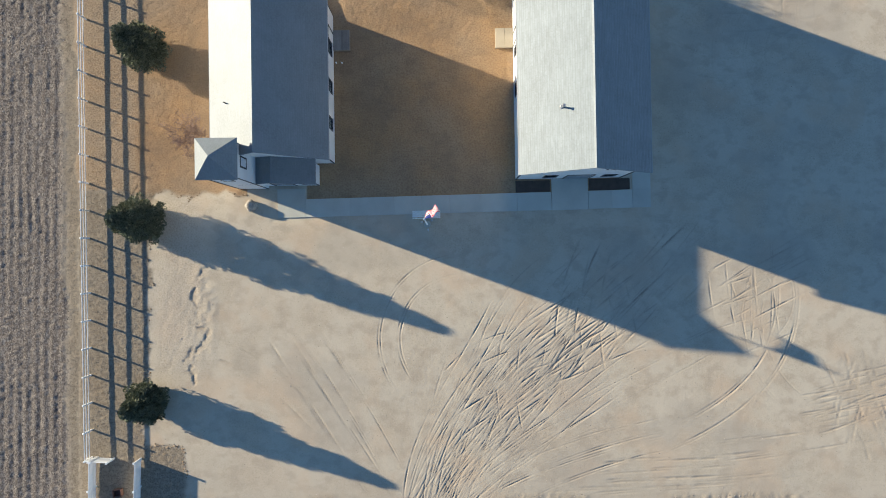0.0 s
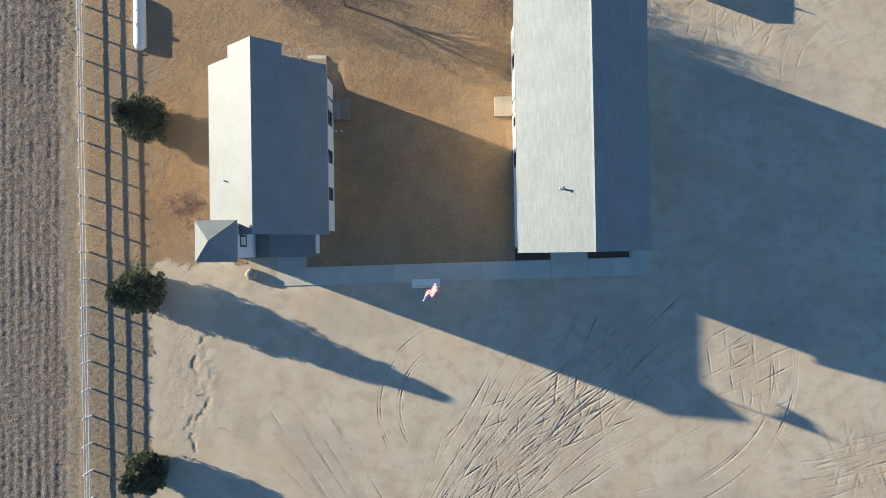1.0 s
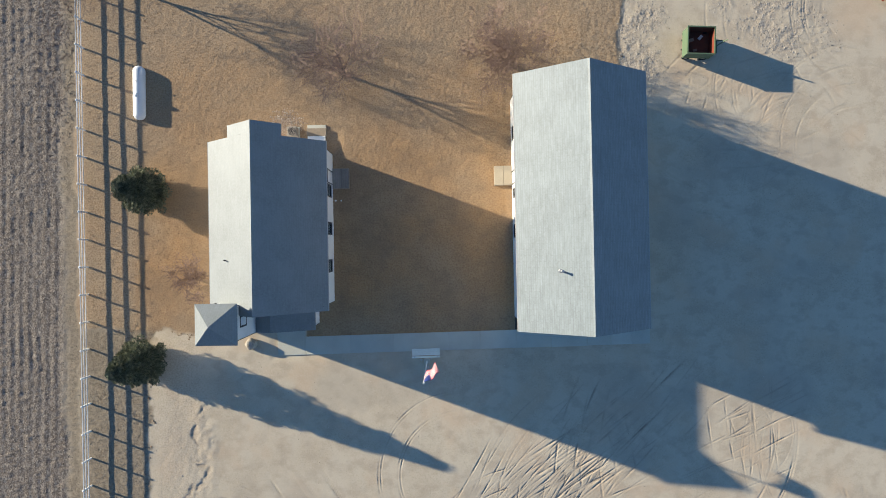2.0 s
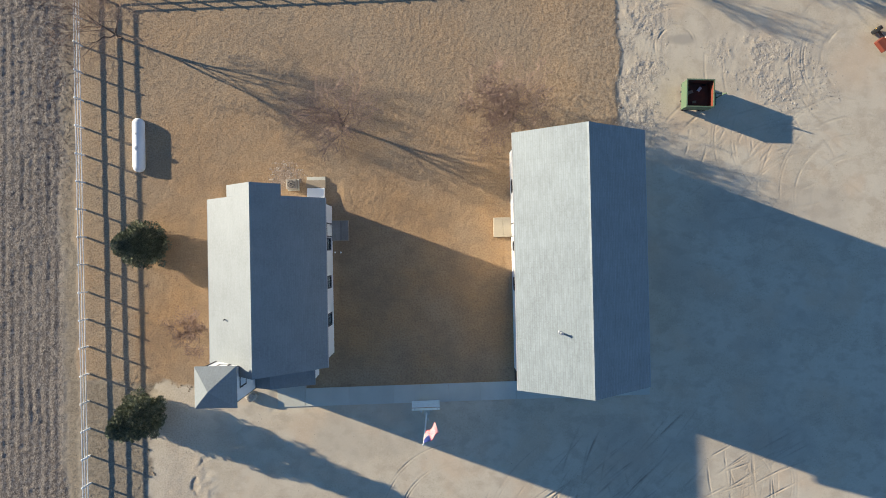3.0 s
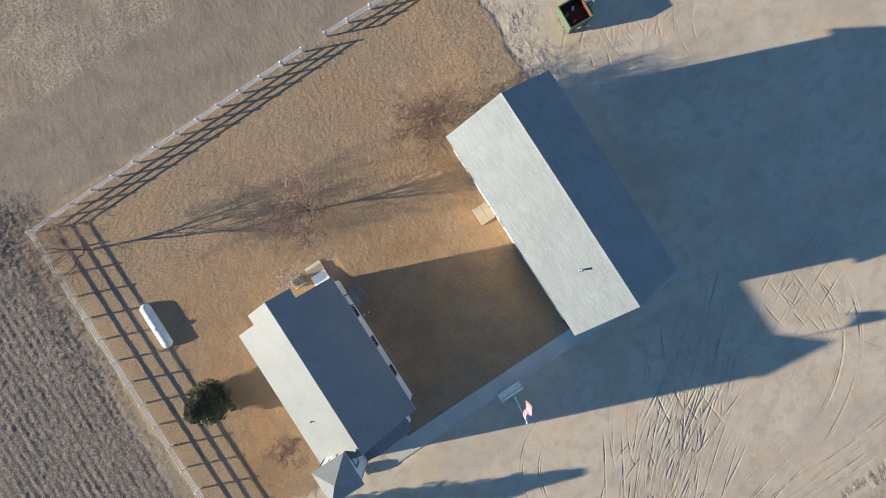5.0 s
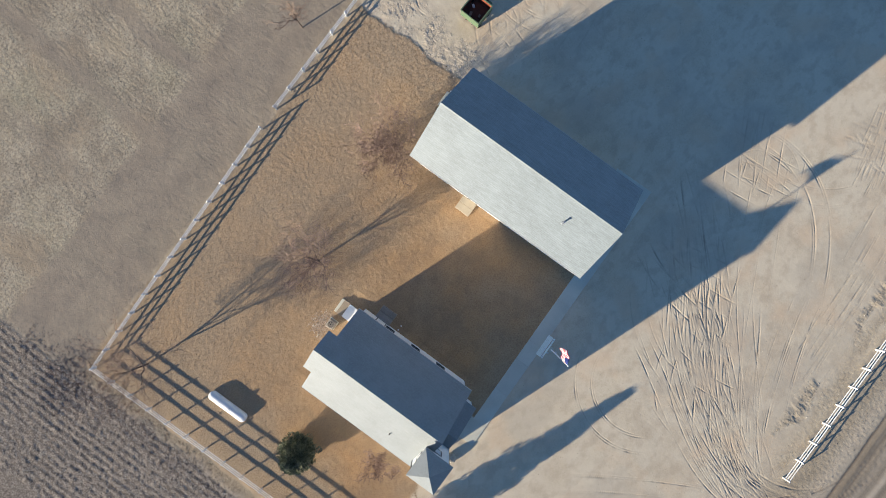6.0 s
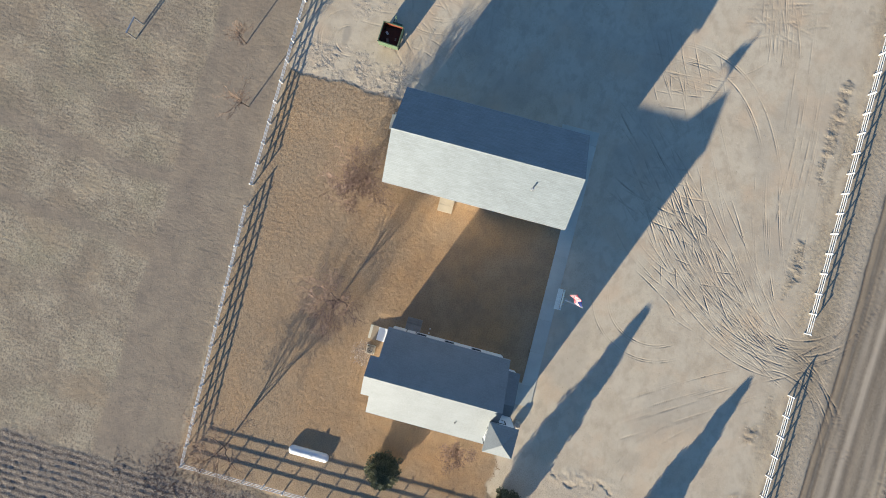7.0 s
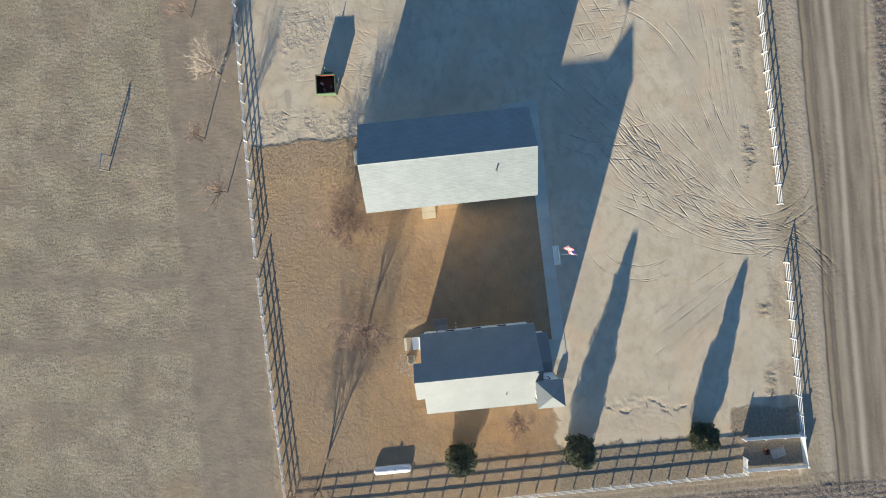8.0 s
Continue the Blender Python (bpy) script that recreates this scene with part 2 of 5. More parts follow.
def arc(cx, cy, r, a0, a1):
    a = np.radians(np.linspace(a0, a1, int(abs(radians(a1 - a0)) * r / 0.12) + 8))
    return np.stack([cx + r * np.cos(a), cy + r * np.sin(a)], 1)


for cx, cy, r, a0, a1, deep in ((1.8, -7.8, 6.45, 92, 222, 1.0), (26.0, -4.0, 3.8, -60, 110, 0.25),
                                (33.0, 17.0, 6.0, 60, 250, 0.35), (33.5, 17.0, 9.2, 50, 215, 0.3), (31.0, 26.0, 6.5, 150, 320, 0.5), (19.2, 31.0, 3.0, 120, 300, 0.4),
                                (24.5, 25.0, 9.0, 200, 330, 0.5), (20.4, 34.3, 2.6, 10, 215, 0.9), (36.5, 33.0, 4.2, 110, 260, 0.8), (37.5, 33.0, 6.2, 110, 250, 0.6), (36.0, 21.5, 7.5, 60, 200, 0.5), (36.0, 21.0, 4.5, 40, 220, 0.5), (26.0, 14.0, 14.0, 80, 200, 0.15), (36.0, -6.0, 9.0, 100, 250, 0.3)):
    drive(arc(cx, cy, r, a0, a1), 0.05, deep, 1.5, rng), drive(arc(cx, cy, r, a0, a1), 0.05, deep, 1.95, rng)
for k in range(12):                                   # about the wagon and the open side of the yard
    c = np.array((rng.uniform(20, 36), rng.uniform(20, 30)))
    a = radians(rng.normal(-20, 40))
    d = np.array((math.cos(a), math.sin(a))) * rng.uniform(2, 6)
    b = np.array((-d[1], d[0])) * rng.normal(0, 0.4)
    drive(bezier((c - d, c - d * 0.3 + b, c + d * 0.3 + b, c + d)), 0.08, rng.uniform(0.3, 0.8), 1.6, rng)
for k in range(26):                                   # the far part: crossing ruts
    c = np.array((27.5 + rng.normal(0, 2.0), -3.6 + rng.normal(0, 1.6)) if k % 2 else (36.4 + rng.normal(0, 1.2), -13.0 + rng.normal(0, 1.4)))
    a = radians(rng.choice((30, 32, 98) if k % 2 else (14, 78, 101, 104)) + rng.normal(0, 6))
    d = np.array((math.cos(a), math.sin(a))) * rng.uniform(2.5, 5)
    b = np.array((-d[1], d[0])) * rng.normal(0.0, 0.06)
    drive(bezier((c - d, c - d * 0.3 + b, c + d * 0.3 + b, c + d)), 0.055, rng.uniform(0.4, 1.0), 1.6, rng)
for k in range(16):                                   # along the road, and in and out of the gate
    y = -33.5 + rng.normal(0, 1.7)
    drive(bezier(((-60, y), (-20, y + rng.normal(0, 0.6)), (20, y + rng.normal(0, 0.6)), (60, y + rng.normal(0, 0.5)))), 0.16, rng.uniform(0.1, 0.45), 1.75, rng)
for k in range(22):
    s = 1 if k % 2 else -1
    drive(bezier((GATE + (rng.normal(0, 0.9), 4), GATE + (rng.normal(0, 0.8), -2), GATE + (rng.uniform(1.5, 5) * s, -6.0), GATE + (rng.uniform(9, 17) * s, -7.6 + rng.normal(0, 0.8)))), 0.08, rng.uniform(0.5, 1.5), 1.75, rng)
for p, wide, deep in ((((-14.6, -7.4), (-11.7, -11.8), (-8.6, -16.4), (-4.6, -22.5)), 0.055, 1.0), (((-12.2, -6.6), (-9.6, -10.2), (-6.6, -14.6), (-3.6, -20.4)), 0.05, 0.8), (((-19.7, -8.9), (-16.4, -9.3), (-13.4, -12.4), (-9.6, -16.4)), 0.09, 0.5),
                      (((30.0, -2.5), (30.6, -9.0), (27.0, -13.6), (18.6, -16.9)), 0.08, 0.7), (((5.2, -21.7), (10.0, -19.3), (15.0, -17.4), (20.6, -16.4)), 0.06, 0.9), (((6.0, -19.6), (10.0, -17.9), (14.0, -16.5), (19.6, -15.3)), 0.05, 0.6),
                      (((14.0, -19.3), (18.0, -18.9), (23.0, -19.3), (29.2, -18.2)), 0.11, 0.8), (((13.0, -20.4), (17.0, -20.0), (21.0, -19.9), (26.0, -19.4)), 0.09, 0.5), (((31.0, -13.4), (34.0, -13.0), (37.0, -12.4), (42.0, -10.6)), 0.08, 0.9),
                      (((32.4, -15.2), (35.0, -14.6), (38.0, -13.0), (41.0, -11.6)), 0.08, 0.8), (((24.0, -17.6), (28.0, -17.0), (33.0, -16.6), (40.0, -15.0)), 0.09, 0.35), (((9.0, -21.8), (16.0, -21.6), (24.0, -21.2), (33.0, -20.2)), 0.12, 0.45)):
    drive(bezier(p), wide, deep, 1.55, rng), drive(bezier(p), wide, deep * 0.6, 1.95, rng)
for p in (((19.6, 27.9), (20.6, 28.0), (21.6, 27.9), (22.8, 27.9)), ((19.8, 26.6), (20.8, 26.7), (21.8, 26.6), (23.4, 26.8)), ((25.0, 27.4), (24.4, 26.8), (23.7, 26.0), (22.6, 25.2)), ((25.6, 27.0), (25.2, 26.4), (24.8, 25.6), (24.5, 24.6)),
          ((26.2, 26.9), (26.2, 26.0), (26.3, 25.2), (26.6, 24.0)), ((27.2, 28.2), (29.4, 29.3), (32.0, 29.4), (36.0, 28.6)), ((26.9, 26.9), (29.0, 27.9), (32.4, 28.0), (36.4, 26.9)), ((27.4, 24.2), (28.2, 26.0), (30.6, 26.6), (34.0, 25.6)), ((17.6, 27.4), (17.5, 25.9), (17.4, 24.4), (17.6, 22.6))):
    drive(bezier(p), 0.06, 0.6, 1.5, rng), drive(bezier(p), 0.05, 0.4, 0.7, rng)
gully = np.zeros_like(GX)
warp_x, warp_y = 1.7 * (fbm(GX, GY, 1.0, 181, 3) - 0.5), 1.7 * (fbm(GX, GY, 1.0, 183, 3) - 0.5)
for p in (((-21.0, -1.0), (-21.9, -3.4), (-21.6, -4.6), (-21.3, -6.4)), ((-21.2, -7.0), (-20.8, -7.8), (-21.3, -8.8), (-21.4, -9.6)), ((-22.0, -8.4), (-22.4, -9.4), (-21.9, -10.4), (-21.8, -11.6))):
    q = bezier(p, 90)
    for x, y in q[::2]:
        i0, i1, j0, j1 = np.searchsorted(gx, x - 1.0), np.searchsorted(gx, x + 1.0), np.searchsorted(gy, y - 1.0), np.searchsorted(gy, y + 1.0)
        cut = np.s_[i0:i1, j0:j1]
        gully[cut] = np.maximum(gully[cut], np.exp(-((GX[cut] - x + warp_x[cut]) / np.where(GX[cut] - x + warp_x[cut] < 0, 0.10, 0.5)) ** 2 - ((GY[cut] - y + warp_y[cut]) / 0.16) ** 2))
gully *= step(0.36, 0.56, fbm(GX, GY, 1.0, 87, 3))
broken = np.clip(2.6 * fbm(GX, GY, 0.9, 141, 3) - 0.3, 0.15, 1.5)
track, berm = track * (1 - lawn) * broken, berm * broken

# heights: clods in the sand, tufts in the grass, furrows in the field
fine1, fine2 = fbm(GX, GY, 0.9, 31, 2) - 0.5, fbm(GX, GY, 0.42, 33, 2) - 0.5
GZ = (fbm(GX, GY, 9, 41, 3) - 0.5) * 0.05 * (1 - lawn)
tuft = fbm(GX, GY, 0.26, 35, 2) - 0.5
GZ = GZ + fine1 * 0.006 + lawn * (tuft * 0.032 + fine2 * 0.004) + pasture * (tuft * 0.032 * (1 - 0.5 * lane) + fine2 * 0.004 + (fbm(GX, GY, 4, 51, 2) - 0.5) * 0.02)
GZ = GZ + field * (0.021 * np.cos(math.tau * (GX + 0.15 * rag) / 0.77) * (0.1 + 1.5 * fbm(GX, GY, 3, 61, 2)) + tuft * 0.06 + fine2 * 0.045 * (0.5 + step(0, 40, GY)))
GZ = GZ + (rubble + 0.25 * gravel_w) * (fbm(GX, GY, 0.42, 71, 3) - 0.45) * 0.10 + verge_w * tuft * 0.03 + verge_s * tuft * 0.03 + 0.06 * lawn * step(8.0, 12.0, GX) * step(24.5, 26.0, GY)
GZ = GZ - track * 0.046 + berm * 0.005 * (1 - track) * (1 - lawn) + (1 - lawn) * (tuft * 0.006 + fine2 * 0.004)
GZ = GZ - 0.05 * road - 0.05 * road_dark + 0.05 * stripe(-30.9, 0.25) * along + far_south * fine2 * 0.1
GZ = GZ - gully * 0.06 + 0.11 * step(1.5, 0.2, np.hypot((GX + 20.8 + 0.8 * rag2) / 0.9, (GY + 4.2) / 4.5)) * (fbm(GX, GY, 0.9, 83, 3) - 0.35)
GZ = GZ + clumps * (fbm(GX * 1.6, GY * 0.8, 0.9, 85, 3) - 0.45) * 0.16
flat = 1 - step(0.0, 0.6, np.maximum(np.maximum(-14.6 - GX, GX - 18.4), np.abs(GY - 4.4 - 0.034 * GX) - 1.3)) * 0.999
flat = np.maximum(flat, 1 - step(0, 0.5, np.maximum(np.abs(GX + 13.9) - 4.8, np.abs(GY - 13.8) - 8.4)))
flat = np.maximum(flat, 1 - step(0, 0.5, np.maximum(np.abs(GX - 10.6) - 5.0, np.abs(GY - 15.6) - 10.0)))
GZ = GZ * (1 - flat) * near - 0.03 * flat

north = lawn * np.clip(step(17, 33, GY + 3 * rag2) * 0.9 + 0.85 * step(-26.2, -27.2, GX + 0.5 * rag), 0, 1)
stain = step(0.50, 0.72, fbm(GX + 0.35 * GY, GY, 5.0, 131, 5)) * (1 - lawn)
stain = np.maximum(stain, 0.65 * step(-16.0, -23.5, GY + 2.0 * rag2))
stain = np.maximum(stain, 2.2 * step(1.0, 0.4, np.hypot((GX - 20.9) / 1.5, (GY - 34.8) / 0.6) + 0.3 * rag))
me = bpy.data.meshes.new("ground")
me.vertices.add(NX * NY)
me.vertices.foreach_set("co", np.stack([GX, GY, GZ], -1).astype(np.float32).ravel())
ii, jj = np.meshgrid(np.arange(NX - 1), np.arange(NY - 1), indexing="ij")
quad = np.stack([ii * NY + jj, (ii + 1) * NY + jj, (ii + 1) * NY + jj + 1, ii * NY + jj + 1], -1).reshape(-1, 4)
me.loops.add(quad.size)
me.polygons.add(len(quad))
me.loops.foreach_set("vertex_index", quad.ravel().astype(np.int32))
me.polygons.foreach_set("loop_start", np.arange(0, quad.size, 4, dtype=np.int32))
me.polygons.foreach_set("use_smooth", np.ones(len(quad), dtype=bool))
me.update(calc_edges=True)
for name, chans in (("zone_a", (lawn, field, pasture)), ("zone_b", (track, np.maximum(rubble, 0.5 * gravel_w), road)), ("zone_c", (np.maximum.reduce([verge_w, 0.7 * verge_s, 0.6 * clumps]), lane, far_south)), ("zone_d", (road_pale, road_dark, road_tan)), ("zone_e", (north, stain, gully))):
    at = me.attributes.new(name, "FLOAT_COLOR", "POINT")
    at.data.foreach_set("color", np.stack([*chans, np.ones_like(GX)], -1).astype(np.float32).ravel())


def ground_material():
    m = bpy.data.materials.new("ground")
    m.use_nodes = True
    n, l = m.node_tree.nodes, m.node_tree.links
    b = n["Principled BSDF"]
    b.inputs["Roughness"].default_value, b.inputs["Specular IOR Level"].default_value = 0.95, 0.1
    co = n.new("ShaderNodeTexCoord").outputs["Object"]

    def noise_tex(scale, detail=4, stretch=(1, 1, 1)):
        mp, t = n.new("ShaderNodeMapping"), n.new("ShaderNodeTexNoise")
        mp.inputs["Scale"].default_value = stretch
        t.inputs["Scale"].default_value, t.inputs["Detail"].default_value = scale, detail
        l.new(co, mp.inputs["Vector"]), l.new(mp.outputs[0], t.inputs["Vector"])
        return t.outputs["Fac"]

    def clamp(sock, a, c):
        r = n.new("ShaderNodeMapRange")
        r.inputs["From Min"].default_value, r.inputs["From Max"].default_value = a, c
        l.new(sock, r.inputs["Value"])
        return r.outputs[0]

    def mix(fac, a, c):
        x = n.new("ShaderNodeMix")
        x.data_type = "RGBA"
        l.new(fac, x.inputs["Factor"])
        for key, val in (("A", a), ("B", c)):
            if isinstance(val, tuple):
                x.inputs[key].default_value = (*val, 1)
            else:
                l.new(val, x.inputs[key])
        return x.outputs["Result"]

    def times(a, c):
        x = n.new("ShaderNodeMath")
        x.operation = "MULTIPLY"
        for k, val in enumerate((a, c)):
            if isinstance(val, float):
                x.inputs[k].default_value = val
            else:
                l.new(val, x.inputs[k])
        return x.outputs[0]
    chan = {}
    for name in ("zone_a", "zone_b", "zone_c", "zone_d", "zone_e"):
        at, sep = n.new("ShaderNodeAttribute"), n.new("ShaderNodeSeparateColor")
        at.attribute_name = name
        l.new(at.outputs["Color"], sep.inputs[0])
        chan[name] = sep.outputs
    big, mid, grit, speck = noise_tex(0.09, 4), noise_tex(0.5, 5), noise_tex(3.2, 4), noise_tex(6.5, 4)
    warm, chip, chip2, chip3 = noise_tex(0.16, 3), noise_tex(4.5, 6), noise_tex(7.0, 7), noise_tex(7.0, 5, (1.25, 0.8, 1))
    patch, patch2, blot = noise_tex(0.28, 6), noise_tex(0.75, 6, (1, 1.25, 1)), noise_tex(0.2, 7)
    sand = mix(clamp(big, 0.35, 0.65), SAND[0], SAND[1])
    sand = mix(times(clamp(warm, 0.5, 0.75), 0.6), sand, SAND[2])
    sand = mix(times(clamp(mid, 0.45, 0.75), 0.35), sand, SAND[3])
    sand = mix(times(clamp(grit, 0.45, 0.75), 0.3), sand, SAND[3])
    sand = mix(times(clamp(chip2, 0.45, 0.36), 0.2), sand, (0.26, 0.205, 0.15))
    sand = mix(times(clamp(patch, 0.42, 0.58), 0.7), sand, (0.60, 0.515, 0.385))
    sand = mix(times(clamp(patch2, 0.48, 0.64), 0.55), sand, (0.43, 0.345, 0.25))
    sand = mix(times(clamp(blot, 0.52, 0.64), 0.6), sand, (0.58, 0.44, 0.30))
    sand = mix(times(clamp(chip2, 0.55, 0.68), 0.2), sand, (0.66, 0.57, 0.45))
    sand = mix(times(chan["zone_e"][1], 0.45), sand, (0.42, 0.36, 0.28))
    gravel = mix(clamp(speck, 0.35, 0.65), (0.43, 0.355, 0.265), (0.57, 0.485, 0.37))
    dirt = mix(clamp(grit, 0.35, 0.65), (0.17, 0.13, 0.088), (0.29, 0.232, 0.162))
    grass = mix(clamp(warm, 0.38, 0.62), LAWN[0], LAWN[1])
    grass = mix(times(clamp(mid, 0.4, 0.7), 0.55), grass, LAWN[2])
    grass = mix(times(clamp(speck, 0.45, 0.75), 0.4), grass, LAWN[3])
    grass = mix(times(clamp(chip2, 0.5, 0.66), 0.35), grass, (0.44, 0.31, 0.18))
    grass = mix(times(clamp(chip2, 0.5, 0.34), 0.25), grass, (0.15, 0.10, 0.06))
    grass = mix(times(clamp(blot, 0.5, 0.62), 0.4), grass, (0.25, 0.175, 0.11))
    grass = mix(times(clamp(patch2, 0.52, 0.66), 0.3), grass, (0.22, 0.16, 0.10))
    grass = mix(times(chan["zone_e"][0], 0.55), grass, mix(clamp(chip2, 0.36, 0.64), (0.235, 0.18, 0.12), (0.50, 0.39, 0.265)))
    rows = noise_tex(1.0, 4, (2.2, 0.12, 1))
    stub = mix(clamp(rows, 0.38, 0.62), (0.185, 0.145, 0.112), (0.29, 0.235, 0.182))
    stub = mix(times(clamp(speck, 0.5, 0.3), 0.6), stub, (0.13, 0.11, 0.095))
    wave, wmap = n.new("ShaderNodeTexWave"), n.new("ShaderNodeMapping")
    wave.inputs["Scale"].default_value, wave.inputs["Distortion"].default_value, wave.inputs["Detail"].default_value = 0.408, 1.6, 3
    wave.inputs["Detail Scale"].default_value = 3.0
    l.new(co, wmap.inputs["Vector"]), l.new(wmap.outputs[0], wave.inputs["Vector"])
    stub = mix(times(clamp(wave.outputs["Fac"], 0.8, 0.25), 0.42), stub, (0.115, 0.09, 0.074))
    stub = mix(times(clamp(speck, 0.52, 0.72), 0.5), stub, (0.40, 0.345, 0.28))
    past = mix(clamp(mid, 0.35, 0.65), (0.325, 0.268, 0.194), (0.45, 0.37, 0.268))
    past = mix(times(clamp(grit, 0.45, 0.75), 0.6), past, (0.21, 0.175, 0.13))
    past = mix(times(clamp(big, 0.48, 0.62), 0.6), past, (0.28, 0.25, 0.165))
    past = mix(times(clamp(chip, 0.5, 0.60), 0.6), past, (0.45, 0.375, 0.26))
    past = mix(times(clamp(chip, 0.5, 0.40), 0.6), past, (0.18, 0.145, 0.105))
    past = mix(times(clamp(blot, 0.47, 0.62), 0.55), past, (0.25, 0.20, 0.145))
    past = mix(times(clamp(patch2, 0.5, 0.66), 0.25), past, (0.24, 0.185, 0.13))
    past = mix(times(clamp(warm, 0.52, 0.7), 0.5), past, (0.40, 0.30, 0.195))
    past = mix(times(clamp(blot, 0.50, 0.34), 0.3), past, (0.45, 0.375, 0.255))
    past = mix(times(chan["zone_c"][1], 0.95), past, mix(clamp(mid, 0.3, 0.7), (0.235, 0.192, 0.15), (0.315, 0.252, 0.185)))
    lump = noise_tex(2.4, 3, (1.5, 0.75, 1))
    stub = mix(times(clamp(lump, 0.52, 0.64), 0.5), stub, (0.40, 0.345, 0.275))
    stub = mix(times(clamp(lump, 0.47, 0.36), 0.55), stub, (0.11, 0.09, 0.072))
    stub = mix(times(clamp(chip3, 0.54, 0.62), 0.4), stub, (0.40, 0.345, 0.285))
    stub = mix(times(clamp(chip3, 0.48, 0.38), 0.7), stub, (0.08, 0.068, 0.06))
    gravel = mix(times(clamp(chip2, 0.48, 0.40), 0.5), gravel, (0.25, 0.20, 0.15))
    dirt = mix(times(clamp(chip2, 0.47, 0.39), 0.7), dirt, (0.10, 0.075, 0.05))
    ruts = noise_tex(1.0, 5, (0.10, 0.9, 1))
    way = mix(clamp(ruts, 0.35, 0.65), (0.20, 0.165, 0.124), (0.32, 0.265, 0.197))
    way = mix(times(clamp(chip2, 0.5, 0.38), 0.22), way, (0.13, 0.105, 0.08))
    way = mix(times(clamp(grit, 0.5, 0.68), 0.35), way, (0.34, 0.285, 0.215))
    c = mix(chan["zone_b"][1], sand, gravel)
    c = mix(times(chan["zone_c"][0], 0.8), c, dirt)
    c = mix(chan["zone_b"][2], c, way)
    c = mix(chan["zone_c"][2], c, stub)
    c = mix(times(chan["zone_d"][2], 0.75), c, mix(clamp(mid, 0.35, 0.65), (0.27, 0.216, 0.15), (0.38, 0.31, 0.222)))
    c = mix(times(chan["zone_d"][0], 0.75), c, (0.50, 0.415, 0.315))
    c = mix(times(chan["zone_d"][1], 0.52), c, (0.135, 0.105, 0.08))
    c = mix(times(chan["zone_e"][2], 0.5), c, (0.26, 0.205, 0.15))
    c = mix(times(chan["zone_b"][0], 0.42), c, (0.25, 0.195, 0.145))
    c = mix(chan["zone_a"][0], c, grass)
    c = mix(chan["zone_a"][2], c, past)
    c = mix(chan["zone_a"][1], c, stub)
    l.new(c, b.inputs["Base Color"])
    bp = n.new("ShaderNodeBump")
    bp.inputs["Strength"].default_value, bp.inputs["Distance"].default_value = 0.45, 0.05
    rough = mix(chan["zone_a"][0], (0.2, 0.2, 0.2), (1.0, 1.0, 1.0))
    for mask in (chan["zone_a"][1], chan["zone_a"][2], chan["zone_c"][0], chan["zone_b"][1]):
        rough = mix(mask, rough, (1.0, 1.0, 1.0))
    l.new(times(chip2, rough), bp.inputs["Height"]), l.new(bp.outputs[0], b.inputs["Normal"])
    return m


SAND = ((0.53, 0.44, 0.318), (0.59, 0.508, 0.376), (0.555, 0.43, 0.298), (0.43, 0.352, 0.256))
LAWN = ((0.44, 0.265, 0.13), (0.39, 0.272, 0.165), (0.27, 0.18, 0.11), (0.17, 0.115, 0.07))
me.materials.append(ground_material())
tagged(new("ground", me), "pale sandy yard, brown winter lawn, ploughed field and dry pasture", "ground", kind="structure")


